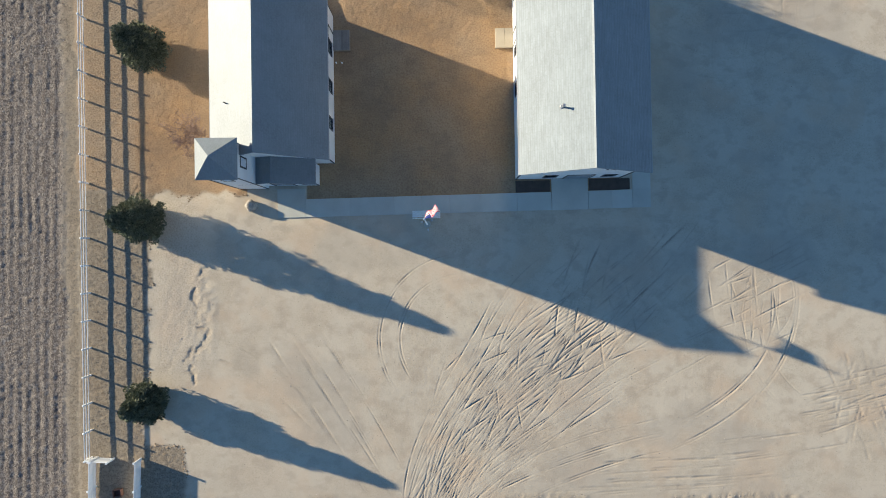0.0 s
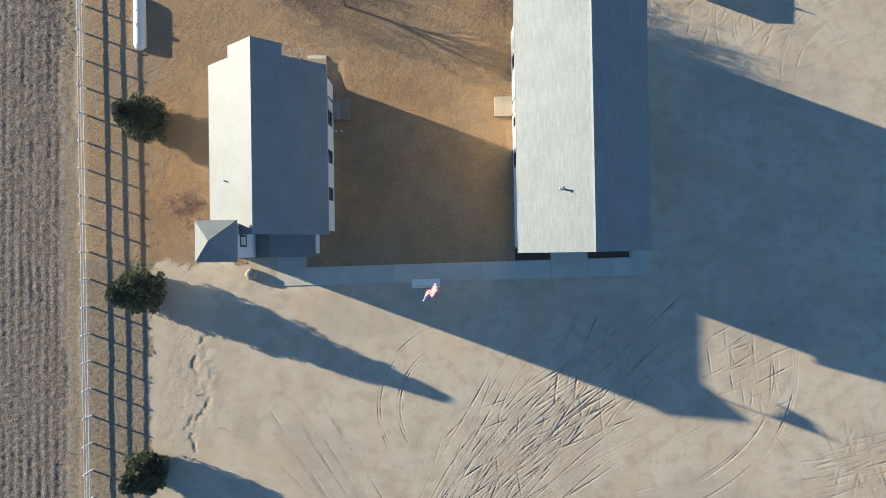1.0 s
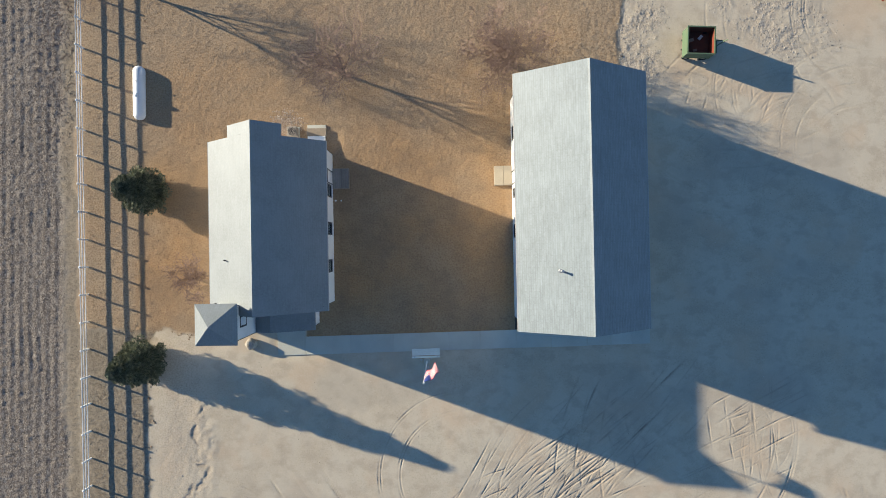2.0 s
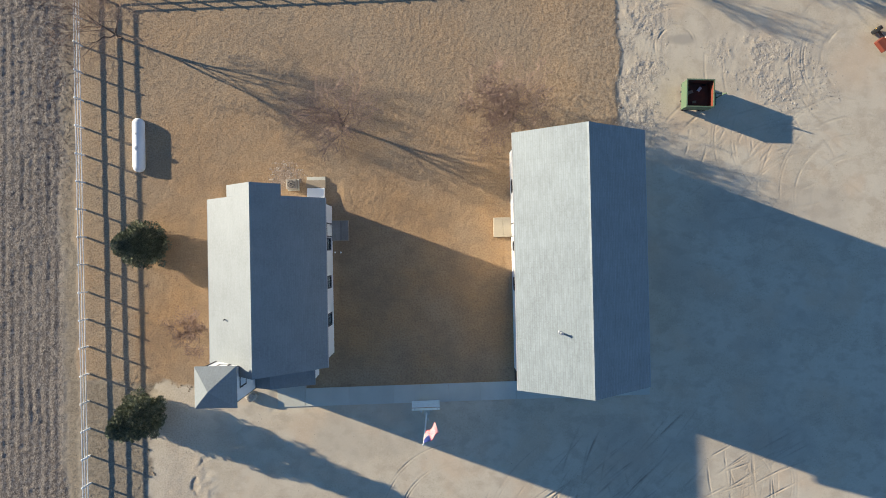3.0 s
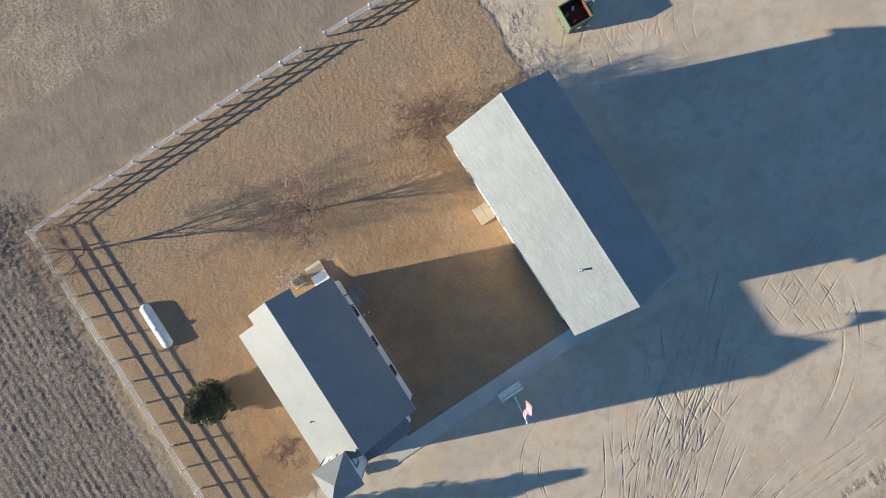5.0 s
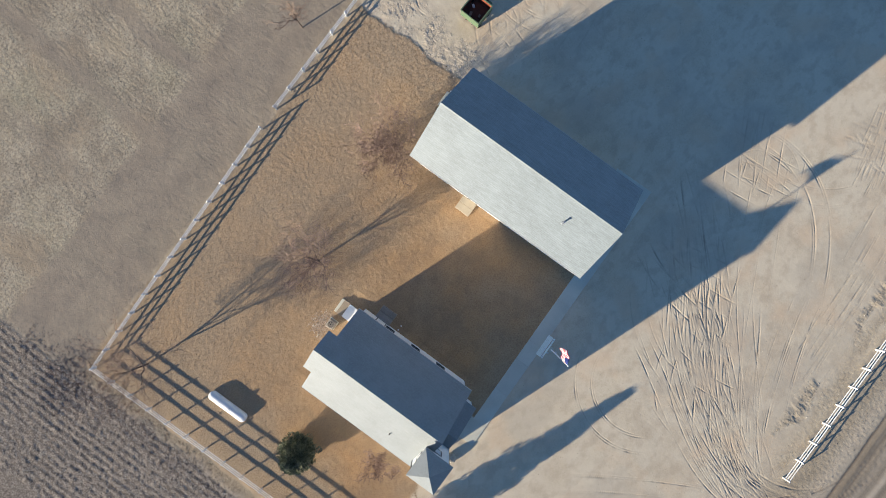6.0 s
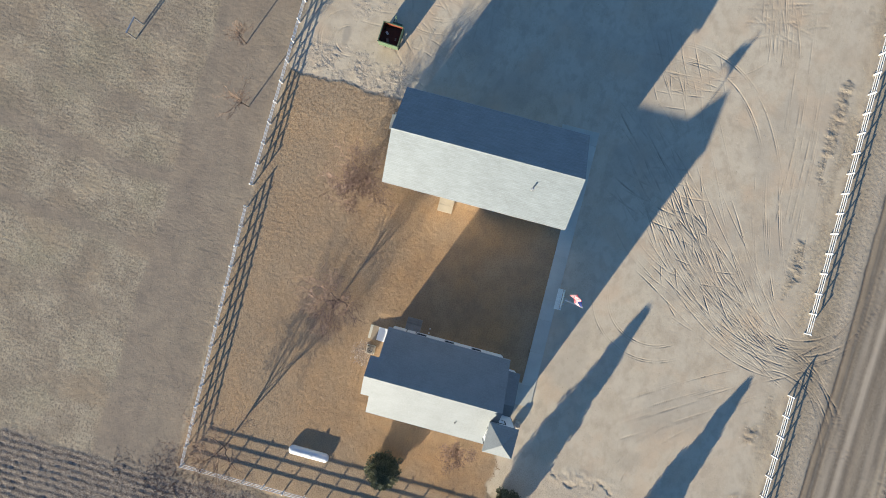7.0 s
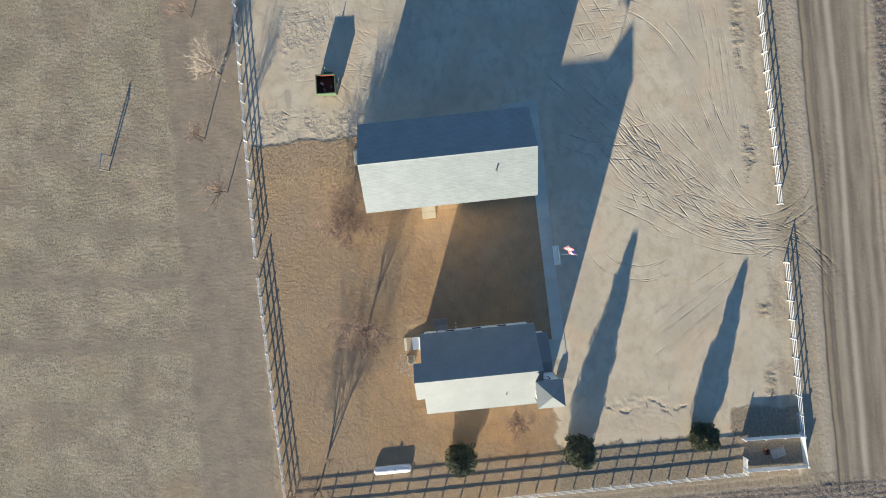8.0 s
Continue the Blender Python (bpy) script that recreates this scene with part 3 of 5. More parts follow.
# ---------------------------------------------------------------- buildings
def shingle_material(name, tone, joint, tab, gloss):
    """Asphalt shingles: courses and tabs by a brick pattern across the slope, weathering by noise at two scales."""
    m = material(name, tone, gloss[0], spot=tuple(0.72 * c for c in tone), scale=0.5, amount=0.75, fine=7, bump=0.3, spec=gloss[1])
    n, l = m.node_tree.nodes, m.node_tree.links
    b = n["Principled BSDF"]
    old = b.inputs["Base Color"].links[0].from_socket
    co, sep, com = n.new("ShaderNodeTexCoord"), n.new("ShaderNodeSeparateXYZ"), n.new("ShaderNodeCombineXYZ")
    l.new(co.outputs["Object"], sep.inputs[0])
    l.new(sep.outputs["Y"], com.inputs["X"]), l.new(sep.outputs["X"], com.inputs["Y"])
    brick = n.new("ShaderNodeTexBrick")
    brick.inputs["Scale"].default_value, brick.inputs["Brick Width"].default_value, brick.inputs["Row Height"].default_value = 1.0, 0.9, COURSE
    brick.inputs["Mortar Size"].default_value, brick.inputs["Mortar Smooth"].default_value = 0.03, 0.8
    brick.inputs["Color1"].default_value, brick.inputs["Color2"].default_value = (1 + tab, 1 + tab, 1 + tab, 1), (1 - tab, 1 - tab, 1 - tab, 1)
    brick.inputs["Mortar"].default_value = (joint, joint, joint, 1)
    l.new(com.outputs[0], brick.inputs["Vector"])
    mul = n.new("ShaderNodeMix")
    mul.data_type, mul.blend_type = "RGBA", "MULTIPLY"
    mul.inputs["Factor"].default_value = 1.0
    l.new(old, mul.inputs["A"]), l.new(brick.outputs["Color"], mul.inputs["B"])
    wash, streak, scale = n.new("ShaderNodeMapping"), n.new("ShaderNodeTexNoise"), n.new("ShaderNodeMapRange")
    wash.inputs["Scale"].default_value = (7.0, 1.1, 1.0)
    streak.inputs["Scale"].default_value, streak.inputs["Detail"].default_value = 1.0, 5
    scale.inputs["From Min"].default_value, scale.inputs["From Max"].default_value = 0.3, 0.7
    scale.inputs["To Min"].default_value, scale.inputs["To Max"].default_value = 1 - 2 * tab, 1 + 2 * tab
    l.new(co.outputs["Object"], wash.inputs["Vector"]), l.new(wash.outputs[0], streak.inputs["Vector"]), l.new(streak.outputs["Fac"], scale.inputs["Value"])
    worn = n.new("ShaderNodeVectorMath")
    worn.operation = "SCALE"
    l.new(mul.outputs["Result"], worn.inputs[0]), l.new(scale.outputs[0], worn.inputs["Scale"])
    l.new(worn.outputs[0], b.inputs["Base Color"])
    return m


COURSE = 0.15
shingles = shingle_material("pale_shingles", (0.208, 0.226, 0.228), 0.95, 0.02, (0.62, 0.65))
hall_shingles = shingle_material("cool_grey_shingles", (0.190, 0.222, 0.230), 0.84, 0.055, (0.6, 0.85))
eave_paint = material("eave_paint", (0.45, 0.44, 0.42), 0.6, spot=(0.33, 0.32, 0.3), scale=1)
glass = bpy.data.materials.new("window_glass")
glass.use_nodes = True
gb = glass.node_tree.nodes["Principled BSDF"]
gb.inputs["Base Color"].default_value, gb.inputs["Roughness"].default_value = (0.80, 0.86, 0.85, 1), 0.03
gb.inputs["Transmission Weight"].default_value, gb.inputs["IOR"].default_value = 1.0, 1.2
soil = material("planter_soil", (0.11, 0.08, 0.06), 0.95, spot=(0.06, 0.045, 0.035), scale=2, amount=0.8, fine=12, bump=0.5)
grey_door = material("grey_door", (0.30, 0.31, 0.32), 0.5, spot=(0.2, 0.2, 0.2), scale=2)


def slope_mesh(v0, v1, run, z_ridge, fall, side, start=0.0, course=COURSE, thick=0.14):
    """One side of a gable roof, from the ridge at u = 0 down to u = run, in overlapping courses that each stand 12 mm proud at their lower edge."""
    bm = bmesh.new()
    n = max(1, round((run - start) / course))
    prof = []
    for k in range(n):
        a, b = start + (run - start) * k / n, start + (run - start) * (k + 1) / n
        prof += [(a, z_ridge - fall * a), (b, z_ridge - fall * b + 0.014)]
    prof += [(run, z_ridge - fall * run - thick), (start, z_ridge - fall * start - thick)]
    ends = [[bm.verts.new((side * u, v, z)) for u, z in prof] for v in (v0, v1)]
    m = len(prof)
    for k in range(m):
        bm.faces.new((ends[0][k], ends[0][(k + 1) % m], ends[1][(k + 1) % m], ends[1][k]))
    bm.faces.new(ends[0]), bm.faces.new(ends[1][::-1])
    bmesh.ops.recalc_face_normals(bm, faces=bm.faces)
    return bm


def gable_mesh(half, z0, z1, thick):
    """The triangle of wall under a gable, along x, outer face at y = 0."""
    bm = bmesh.new()
    f = [[bm.verts.new(p) for p in ((-half, y, z0), (half, y, z0), (0, y, z1))] for y in (0, thick)]
    bm.faces.new(f[0]), bm.faces.new(f[1][::-1])
    for k in range(3):
        bm.faces.new((f[0][k], f[1][k], f[1][(k + 1) % 3], f[0][(k + 1) % 3]))
    bmesh.ops.recalc_face_normals(bm, faces=bm.faces)
    return bm


def put(ob, m):
    ob.matrix_local = m
    return ob


blind_cloth = material("blind_cloth", (0.62, 0.66, 0.63), 0.9, spot=(0.5, 0.53, 0.5), scale=4)


def window(parent, m, s0, s1, z0, z1, blind=True):
    """A framed window that fills the opening s0..s1, z0..z1 of a wall whose outer face is y = 0."""
    w = put(part("window", boxes((s0 - 0.07, s0 + 0.05, -0.035, 0.12, z0 - 0.07, z1 + 0.07), (s1 - 0.05, s1 + 0.07, -0.035, 0.12, z0 - 0.07, z1 + 0.07),
                                 (s0 + 0.05, s1 - 0.05, -0.035, 0.12, z1 - 0.05, z1 + 0.07), (s0 + 0.05, s1 - 0.05, -0.035, 0.12, z0 - 0.07, z0 + 0.05)), dark_trim, parent, "dark-framed window"), m)
    pane = part("pane", boxes((s0 + 0.05, s1 - 0.05, 0.06, 0.066, z0 + 0.05, z1 - 0.05)), glass, w)
    pane.visible_shadow = False
    zm, sm = (z0 + z1) / 2, (s0 + s1) / 2
    part("mullion", boxes((s0 + 0.05, s1 - 0.05, 0.03, 0.057, zm - 0.025, zm + 0.025), (sm - 0.018, sm + 0.018, 0.03, 0.057, zm + 0.027, z1 - 0.05), (sm - 0.018, sm + 0.018, 0.03, 0.057, z0 + 0.05, zm - 0.027)), dark_trim, w)
    if blind:
        part("blind", boxes((s0 + 0.055, s1 - 0.055, 0.09, 0.10, z0 + 0.055, z1 - 0.055)), blind_cloth, w, "pale grey-green blind behind the glass")
    part("sill", boxes((s0 - 0.12, s1 + 0.12, -0.10, -0.038, z0 - 0.13, z0 - 0.075)), white_paint, w, "white sill")
    return w


def louvre(parent, m, s0, s1, z0, z1):
    w = put(part("louvre", boxes((s0 - 0.07, s0 + 0.05, -0.035, 0.12, z0 - 0.07, z1 + 0.07), (s1 - 0.05, s1 + 0.07, -0.035, 0.12, z0 - 0.07, z1 + 0.07),
                                 (s0 + 0.05, s1 - 0.05, -0.035, 0.12, z1 - 0.05, z1 + 0.07), (s0 + 0.05, s1 - 0.05, -0.035, 0.12, z0 - 0.07, z0 + 0.05)), dark_trim, parent, "dark-framed white louvre"), m)
    n = 7
    for k in range(n):
        z = z0 + 0.05 + (z1 - z0 - 0.1) * (k + 0.5) / n
        put(part("slat", boxes((s0 + 0.052, s1 - 0.052, -0.07, 0.07, -0.012, 0.012)), white_paint, w), pose(0, 0.03, z, 35))
    return w


def door(parent, m, s0, s1, z1, leaves=1, mat=None):
    d = put(part("door", boxes((s0 - 0.09, s0, -0.03, 0.12, 0, z1 + 0.09), (s1, s1 + 0.09, -0.03, 0.12, 0, z1 + 0.09), (s0, s1, -0.03, 0.12, z1, z1 + 0.09)), dark_trim, parent, "dark door frame"), m)
    w = (s1 - s0) / leaves
    for k in range(leaves):
        a = s0 + k * w
        bm = boxes((a + 0.01, a + w - 0.01, 0.03, 0.075, 0.02, z1 - 0.01))
        box(bm, a + 0.15, a + w - 0.15, 0.015, 0.029, 1.1, z1 - 0.2), box(bm, a + 0.15, a + w - 0.15, 0.015, 0.029, 0.2, 0.95)
        part("door_leaf", bm, mat or white_paint, d, "panelled door leaf")
        part("handle", boxes((a + (0.08 if k else w - 0.12), a + (0.12 if k else w - 0.08), -0.03, 0.012, 1.0, 1.12)), steel, d)
    return d


def walls(house, u0, u1, v0, v1, top, openings, thick=0.2, sides="NESW", mat=None):
    """Walls of a box with openings; openings: side -> list of (kind, centre in u or v, width, z0, z1)."""
    made = {}
    for side in sides:
        turn, org = {"S": (0, (0, v0)), "E": (90, (u1, 0)), "N": (180, (0, v1)), "W": (-90, (u0, 0))}[side]
        s0, s1 = {"S": (u0, u1), "N": (-u1, -u0), "E": (v0 + thick, v1 - thick), "W": (-v1 + thick, -v0 - thick)}[side]
        sign = -1 if side in "NW" else 1
        m = pose(*org, 0, 0, 0, turn)
        holes = [(sign * c - w / 2, sign * c + w / 2, a, b) for _, c, w, a, b in openings.get(side, ())]
        made[side] = put(part("wall", wall_mesh(s0, s1, 0, top, thick, holes), mat or white_paint, house), m)
        for (kind, *_), h in zip(openings.get(side, ()), holes):
            if kind == "window":
                window(house, m, *h, blind=house.name == "church_house")
            elif kind == "vent":
                louvre(house, m, *h)
            else:
                door(house, m, h[0], h[1], h[3], 2 if kind == "double" else 1, grey_door if kind == "double" else None)
        for s in (s0, s1) if side in "NS" else ():
            put(part("corner_board", boxes((s - 0.035 if s == s0 else s - 0.10, s + 0.10 if s == s0 else s + 0.035, -0.03, -0.003, 0, top)), dark_trim, house, "dark corner trim"), m)
    return made


def gable_roof(house, v0, v1, run, z_ridge, fall, mat=None):
    for side in (-1, 1):
        part("roof_slope", slope_mesh(v0, v1, run[0 if side < 0 else 1], z_ridge, fall, side), mat or shingles, house)
    bm = bmesh.new()
    pts = [(-0.15, -0.15 * fall + 0.03), (0, 0.035), (0.15, -0.15 * fall + 0.03), (0.15, -0.15 * fall + 0.012), (0, 0.016), (-0.15, -0.15 * fall + 0.012)]
    e = [[bm.verts.new((u, v, z_ridge + z)) for u, z in pts] for v in (v0, v1)]
    for q in range(6):
        bm.faces.new((e[0][q], e[0][(q + 1) % 6], e[1][(q + 1) % 6], e[1][q]))
    bm.faces.new(e[0]), bm.faces.new(e[1][::-1])
    bmesh.ops.recalc_face_normals(bm, faces=bm.faces)
    part("ridge_cap", bm, mat or shingles, house)


def fascia(house, u, v0, v1, z, name="gutter"):
    part(name, boxes((u - 0.02, u + 0.02, v0, v1, z - 0.17, z + 0.005)), eave_paint, house, "grey eave board")


# the small church house with its corner tower
church = thing("church_house", pose(-13.95, 14.0, 0, 0, 0, 0.95), "white-walled church house with pale shingle gable roof and corner tower", "building")
Z1, F1 = 8.6, 0.83
walls(church, -4.35, 4.4, -6.6, 6.15, 4.95, {
    "E": [("door", 4.05, 1.0, 0.3, 2.4), ("window", 2.85, 0.95, 1.0, 2.5), ("window", -0.35, 0.95, 1.0, 2.5), ("window", -3.5, 0.95, 1.0, 2.5)],
    "W": [("window", 3.0, 0.95, 1.0, 2.5), ("window", -0.3, 0.95, 1.0, 2.5), ("window", -3.3, 0.95, 1.0, 2.5)]})
put(part("gable", gable_mesh(4.3, 4.953, 8.38, 0.2), white_paint, church), pose(0.02, -6.6, 0))
put(part("gable", gable_mesh(4.3, 4.953, 8.38, 0.2), white_paint, church), pose(0.02, 6.15, 0, 0, 0, 180))
gable_roof(church, -7.0, 6.5, (4.55, 4.75), Z1, F1)
fascia(church, -4.572, -7.0, 6.5, Z1 - F1 * 4.55), fascia(church, 4.772, -7.0, 6.5, Z1 - F1 * 4.75)
# hood over the back gable
gable_roof(church, 6.503, 7.4, (2.35, 1.85), Z1, F1)
# vestibule
walls(church, -2.8, 3.05, -8.5, -6.603, 2.75, {"S": [("double", 0.2, 1.7, 0.02, 2.2), ("window", 2.2, 0.7, 1.0, 2.1)]}, sides="ESW")
gable_roof(church, -8.75, -6.605, (3.1, 3.3), 4.3, 0.45)
put(part("gable", gable_mesh(2.85, 2.753, 4.02, 0.2), white_paint, church), pose(0.1, -8.5, 0))
# tower
walls(church, -3.85, -1.35, -8.75, -6.2, 8.75, {"E": [("vent", -7.45, 0.75, 6.0, 7.3)], "S": [("vent", -2.6, 0.75, 6.0, 7.3)], "N": [("vent", -2.6, 0.75, 6.9, 8.1)], "W": [("vent", -7.45, 0.75, 6.0, 7.3)]})
def tower_roof():
    bm = bmesh.new()
    c, h = (-2.6, -7.47), 1.52
    levels = [(h, 8.66), (h, 8.80)]
    n = 10
    for k in range(1, n):
        r = h * (1 - k / n)
        z = 8.80 + 1.45 * k / n
        levels += [(r + 0.012, z), (r, z + 0.014)]
    rings = [[bm.verts.new((c[0] + sx * r, c[1] + sy * r, z)) for sx, sy in ((-1, -1), (1, -1), (1, 1), (-1, 1))] for r, z in levels]
    for a, b in zip(rings, rings[1:]):
        for k in range(4):
            bm.faces.new((a[k], a[(k + 1) % 4], b[(k + 1) % 4], b[k]))
    top = bm.verts.new((*c, 10.25))
    for k in range(4):
        bm.faces.new((rings[-1][k], rings[-1][(k + 1) % 4], top))
    bm.faces.new(rings[0][::-1])
    return bm
part("tower_roof", tower_roof(), shingles, church, "pale pyramid roof of shingles")
pipe = bmesh.new()
tube(pipe, (-2.75, -2.85, Z1 - 2.75 * F1 - 0.05), (-2.75, -2.85, Z1 - 2.75 * F1 + 0.35), 0.05, 0.05)
part("vent_pipe", pipe, dark_trim, church, "dark vent pipe")

# the long hall
hall = thing("hall", pose(10.56, 15.65, 0, 0, 0, 1.3), "long tall white hall with pale shingle gable roof", "building")
Z2, F2 = 9.9, 0.69
walls(hall, -4.5, 4.6, -9.4, 9.35, 6.7, {
    "W": [("window", 6.3, 1.0, 1.0, 2.3), ("door", 2.6, 1.0, 0.2, 2.3), ("window", 1.2, 0.7, 1.2, 2.2), ("window", -2.0, 1.0, 1.0, 2.3)],
    "S": [("double", 0.75, 2.2, 0.02, 2.3), ("window", -1.75, 1.0, 1.1, 2.3), ("window", 3.2, 1.0, 1.1, 2.3), ("vent", 2.4, 0.8, 5.4, 6.2)],
    "N": [("window", 1.9, 1.0, 1.1, 2.3)]})
put(part("gable", gable_mesh(4.35, 6.703, 9.68, 0.2), white_paint, hall), pose(0.05, -9.4, 0))
put(part("gable", gable_mesh(4.35, 6.703, 9.68, 0.2), white_paint, hall), pose(0.05, 9.35, 0, 0, 0, 180))
gable_roof(hall, -9.85, 9.85, (5.0, 5.15), Z2, F2, mat=hall_shingles)
fascia(hall, -5.022, -9.85, 9.85, Z2 - F2 * 5.0), fascia(hall, 5.172, -9.85, 9.85, Z2 - F2 * 5.15)
pipe = bmesh.new()
zb = Z2 - 2.05 * F2
tube(pipe, (-2.05, -5.2, zb - 0.08), (-2.05, -5.2, zb + 0.06), 0.2, 0.14), tube(pipe, (-2.05, -5.2, zb), (-2.05, -5.2, zb + 0.6), 0.075, 0.075), tube(pipe, (-2.05, -5.2, zb + 0.6), (-2.05, -5.2, zb + 0.68), 0.13, 0.1)
part("flue", pipe, steel, hall, "short metal flue with a cap")

# ---------------------------------------------------------------- concrete
walkway = thing("walkway", pose(0, 0, 0), "pale concrete slab path between the buildings", "path", kind="structure")


def slab(parent, x0, x1, y0, y1, top, m):
    return put(part("slab", boxes((x0, x1, y0, y1, -0.12, top), bevel=0.012), concrete, parent), m)


WALK = pose(0, 3.92, 0, 0, 0, 1.95)
JOINTS = (-11.96, -8.1, -4.28, -1.9, 0.54, 3.3, 6.45, 9.45)
for a, b in zip(JOINTS, JOINTS[1:]):
    slab(walkway, a + 0.007, b - 0.007, -0.75, 0.82, 0.035, WALK)
for a, b in ((12.65, 14.7), (14.7, 16.5), (16.5, 18.1)):
    slab(walkway, a + 0.007, b - 0.007, -0.75, 0.82, 0.035, WALK)
slab(walkway, -14.4, -11.97, -0.75, 1.75, 0.04, WALK)
slab(walkway, 9.47, 12.63, -0.78, 1.95, 0.045, WALK)
slab(walkway, 16.512, 18.088, 0.835, 3.6, 0.035, WALK)
for x0, x1 in ((6.35, 9.35), (12.75, 16.3)):
    pl = part("planter_bed", boxes((x0, x1, 0.85, 1.85, -0.1, 0.0), bevel=0.02), soil)
    put(pl, WALK)
    tagged(pl, "strip of bare dark soil along the hall wall", "planter bed")

# landings at the side doors
dark_deck = material("dark_deck", (0.30, 0.285, 0.26), 0.8, spot=(0.17, 0.155, 0.14), scale=2, amount=0.7, rand=0.15)
steps = thing("landing", pose(-8.98, 18.1, 0, 0, 0, 0.95), "low grey wooden deck landing at the church side door", "deck")
for k in range(8):
    part("plank", boxes((-0.62 + k * 0.175, -0.455 + k * 0.175, -0.85, 0.85, 0.24, 0.28)), dark_deck, steps)
part("edge_board", boxes((0.785, 0.83, -0.88, 0.88, 0.05, 0.29), (-0.62, 0.783, -0.895, -0.853, 0.05, 0.29), (-0.62, 0.783, 0.853, 0.895, 0.05, 0.29)), wood, steps, "tan edge board")
part("deck_frame", boxes((-0.6, 0.76, -0.83, -0.75, 0, 0.237), (-0.6, 0.76, 0.75, 0.83, 0, 0.237), (0.68, 0.76, -0.748, 0.748, 0, 0.237)), dark_trim, steps)
pad = thing("landing", pose(5.28, 18.4, 0, 0, 0, 1.3), "tan concrete landing of two slabs at the hall side door", "landing")
for a in (-0.84, 0.0):
    part("slab", boxes((a + 0.008, a + 0.832, -0.85, 0.85, -0.05, 0.2), bevel=0.015), tan_concrete, pad)


# ---------------------------------------------------------------- fences
def one_mesh(name, bm, mat):
    m = bpy.data.meshes.new(name)
    bm.to_mesh(m)
    bm.free()
    m.materials.append(mat)
    return m


bm = boxes((-0.065, 0.065, -0.065, 0.065, -0.1, 1.24))
v = [bm.verts.new(p) for p in ((-0.08, -0.08, 1.24), (0.08, -0.08, 1.24), (0.08, 0.08, 1.24), (-0.08, 0.08, 1.24), (0, 0, 1.30))]
for f in ((0, 1, 4), (1, 2, 4), (2, 3, 4), (3, 0, 4), (3, 2, 1, 0)):
    bm.faces.new([v[k] for k in f])
POST = one_mesh("post", bm, white_vinyl)
RAIL = one_mesh("rail", boxes((0, 1, -0.02, 0.02, -0.053, 0.053)), white_vinyl)


def child(name, mesh, parent, m, sx=1.0):
    ob = new(name, mesh)
    ob.parent = parent
    ob.matrix_local = m @ Matrix.Diagonal((sx, 1, 1, 1))
    return ob


def rail_fence(x0, y0, x1, y1, label, last=True):
    a, b = Vector((x0, y0, 0)), Vector((x1, y1, 0))
    n = max(1, round((b - a).length / 2.42))
    turn = math.degrees(math.atan2(y1 - y0, x1 - x0))
    f = thing("rail_fence", pose(x0, y0, 0, 0, 0, turn), label, "fence", "white fences")
    d = (b - a).length / n
    for k in range(n + (1 if last else 0)):
        child("post", POST, f, pose(k * d, 0, 0))
    for k in range(n):
        for z in (0.42, 0.78, 1.13):
            child("rail", RAIL, f, pose(k * d + 0.066, 0, z + random.uniform(-0.01, 0.01)), d - 0.132)
    return f


WF = "white three-rail vinyl fence beside the "
rail_fence(-30.45, -18.2, -31.55, 39.0, WF + "ploughed field", last=False)
rail_fence(-31.55, 39.0, -1.2, 40.2, WF + "brown lawn")
rail_fence(1.35, 40.3, 47.5, 40.4, WF + "dry pasture")
rail_fence(2.6, -25.2, 47.5, -24.3, WF + "dirt road")
rail_fence(-26.15, -25.6, -4.75, -25.4, WF + "gateway")


# ---------------------------------------------------------------- loose things
bench = thing("bench", pose(-1.45, 3.0, 0, 0, 0, 2), "pale grey bench beside the concrete path", "bench")
bench_paint = material("grey_bench_paint", (0.86, 0.90, 0.82), 0.6, spot=(0.6, 0.63, 0.56), scale=3)
for k in range(4):
    part("seat_slat", boxes((-1.2, 1.2, -0.2 + k * 0.145, -0.065 + k * 0.145, 0.43, 0.465), bevel=0.005), bench_paint, bench)
for k in range(3):
    put(part("back_slat", boxes((-1.2, 1.2, -0.015, 0.015, 0.0, 0.12), bevel=0.005), bench_paint, bench), pose(0, -0.27 - k * 0.02, 0.5 + 0.14 * k, 10))
for x in (-1.0, 1.0):
    part("leg", boxes((x - 0.03, x + 0.03, -0.3, -0.24, 0, 0.9), (x - 0.03, x + 0.03, 0.3, 0.36, 0, 0.43), (x - 0.03, x + 0.03, -0.24, 0.3, 0.37, 0.428)), steel, bench)

tank = thing("propane_tank", pose(-26.45, 25.55, 0, 0, 0, 0.8), "long white propane tank bedded low in the brown lawn", "tank")
bm = bmesh.new()
R, HALF = 0.51, 1.9
MID = 0.13
prof = [(-HALF - R * 0.9 * math.cos(t), R * math.sin(t)) for t in np.linspace(0.02, math.pi / 2, 7)] + [(HALF + R * 0.9 * math.sin(t), R * math.cos(t)) for t in np.linspace(0, math.pi / 2 - 0.02, 7)]
rings = [[bm.verts.new((r * math.cos(a), y, MID + r * math.sin(a))) for a in np.linspace(0, math.tau, 25)[:-1]] for y, r in prof]
for a, b in zip(rings, rings[1:]):
    for k in range(24):
        bm.faces.new((a[k], b[k], b[(k + 1) % 24], a[(k + 1) % 24]))
bm.faces.new(rings[0]), bm.faces.new(rings[-1][::-1])
bmesh.ops.recalc_face_normals(bm, faces=bm.faces)
part("tank_body", bm, white_paint, tank, smooth=True)
bm = bmesh.new()
tube(bm, (0, -0.3, MID + 0.48), (0, -0.3, MID + 0.6), 0.17, 0.17, 16), tube(bm, (0, -0.3, MID + 0.6), (0, -0.3, MID + 0.66), 0.17, 0.08, 16)
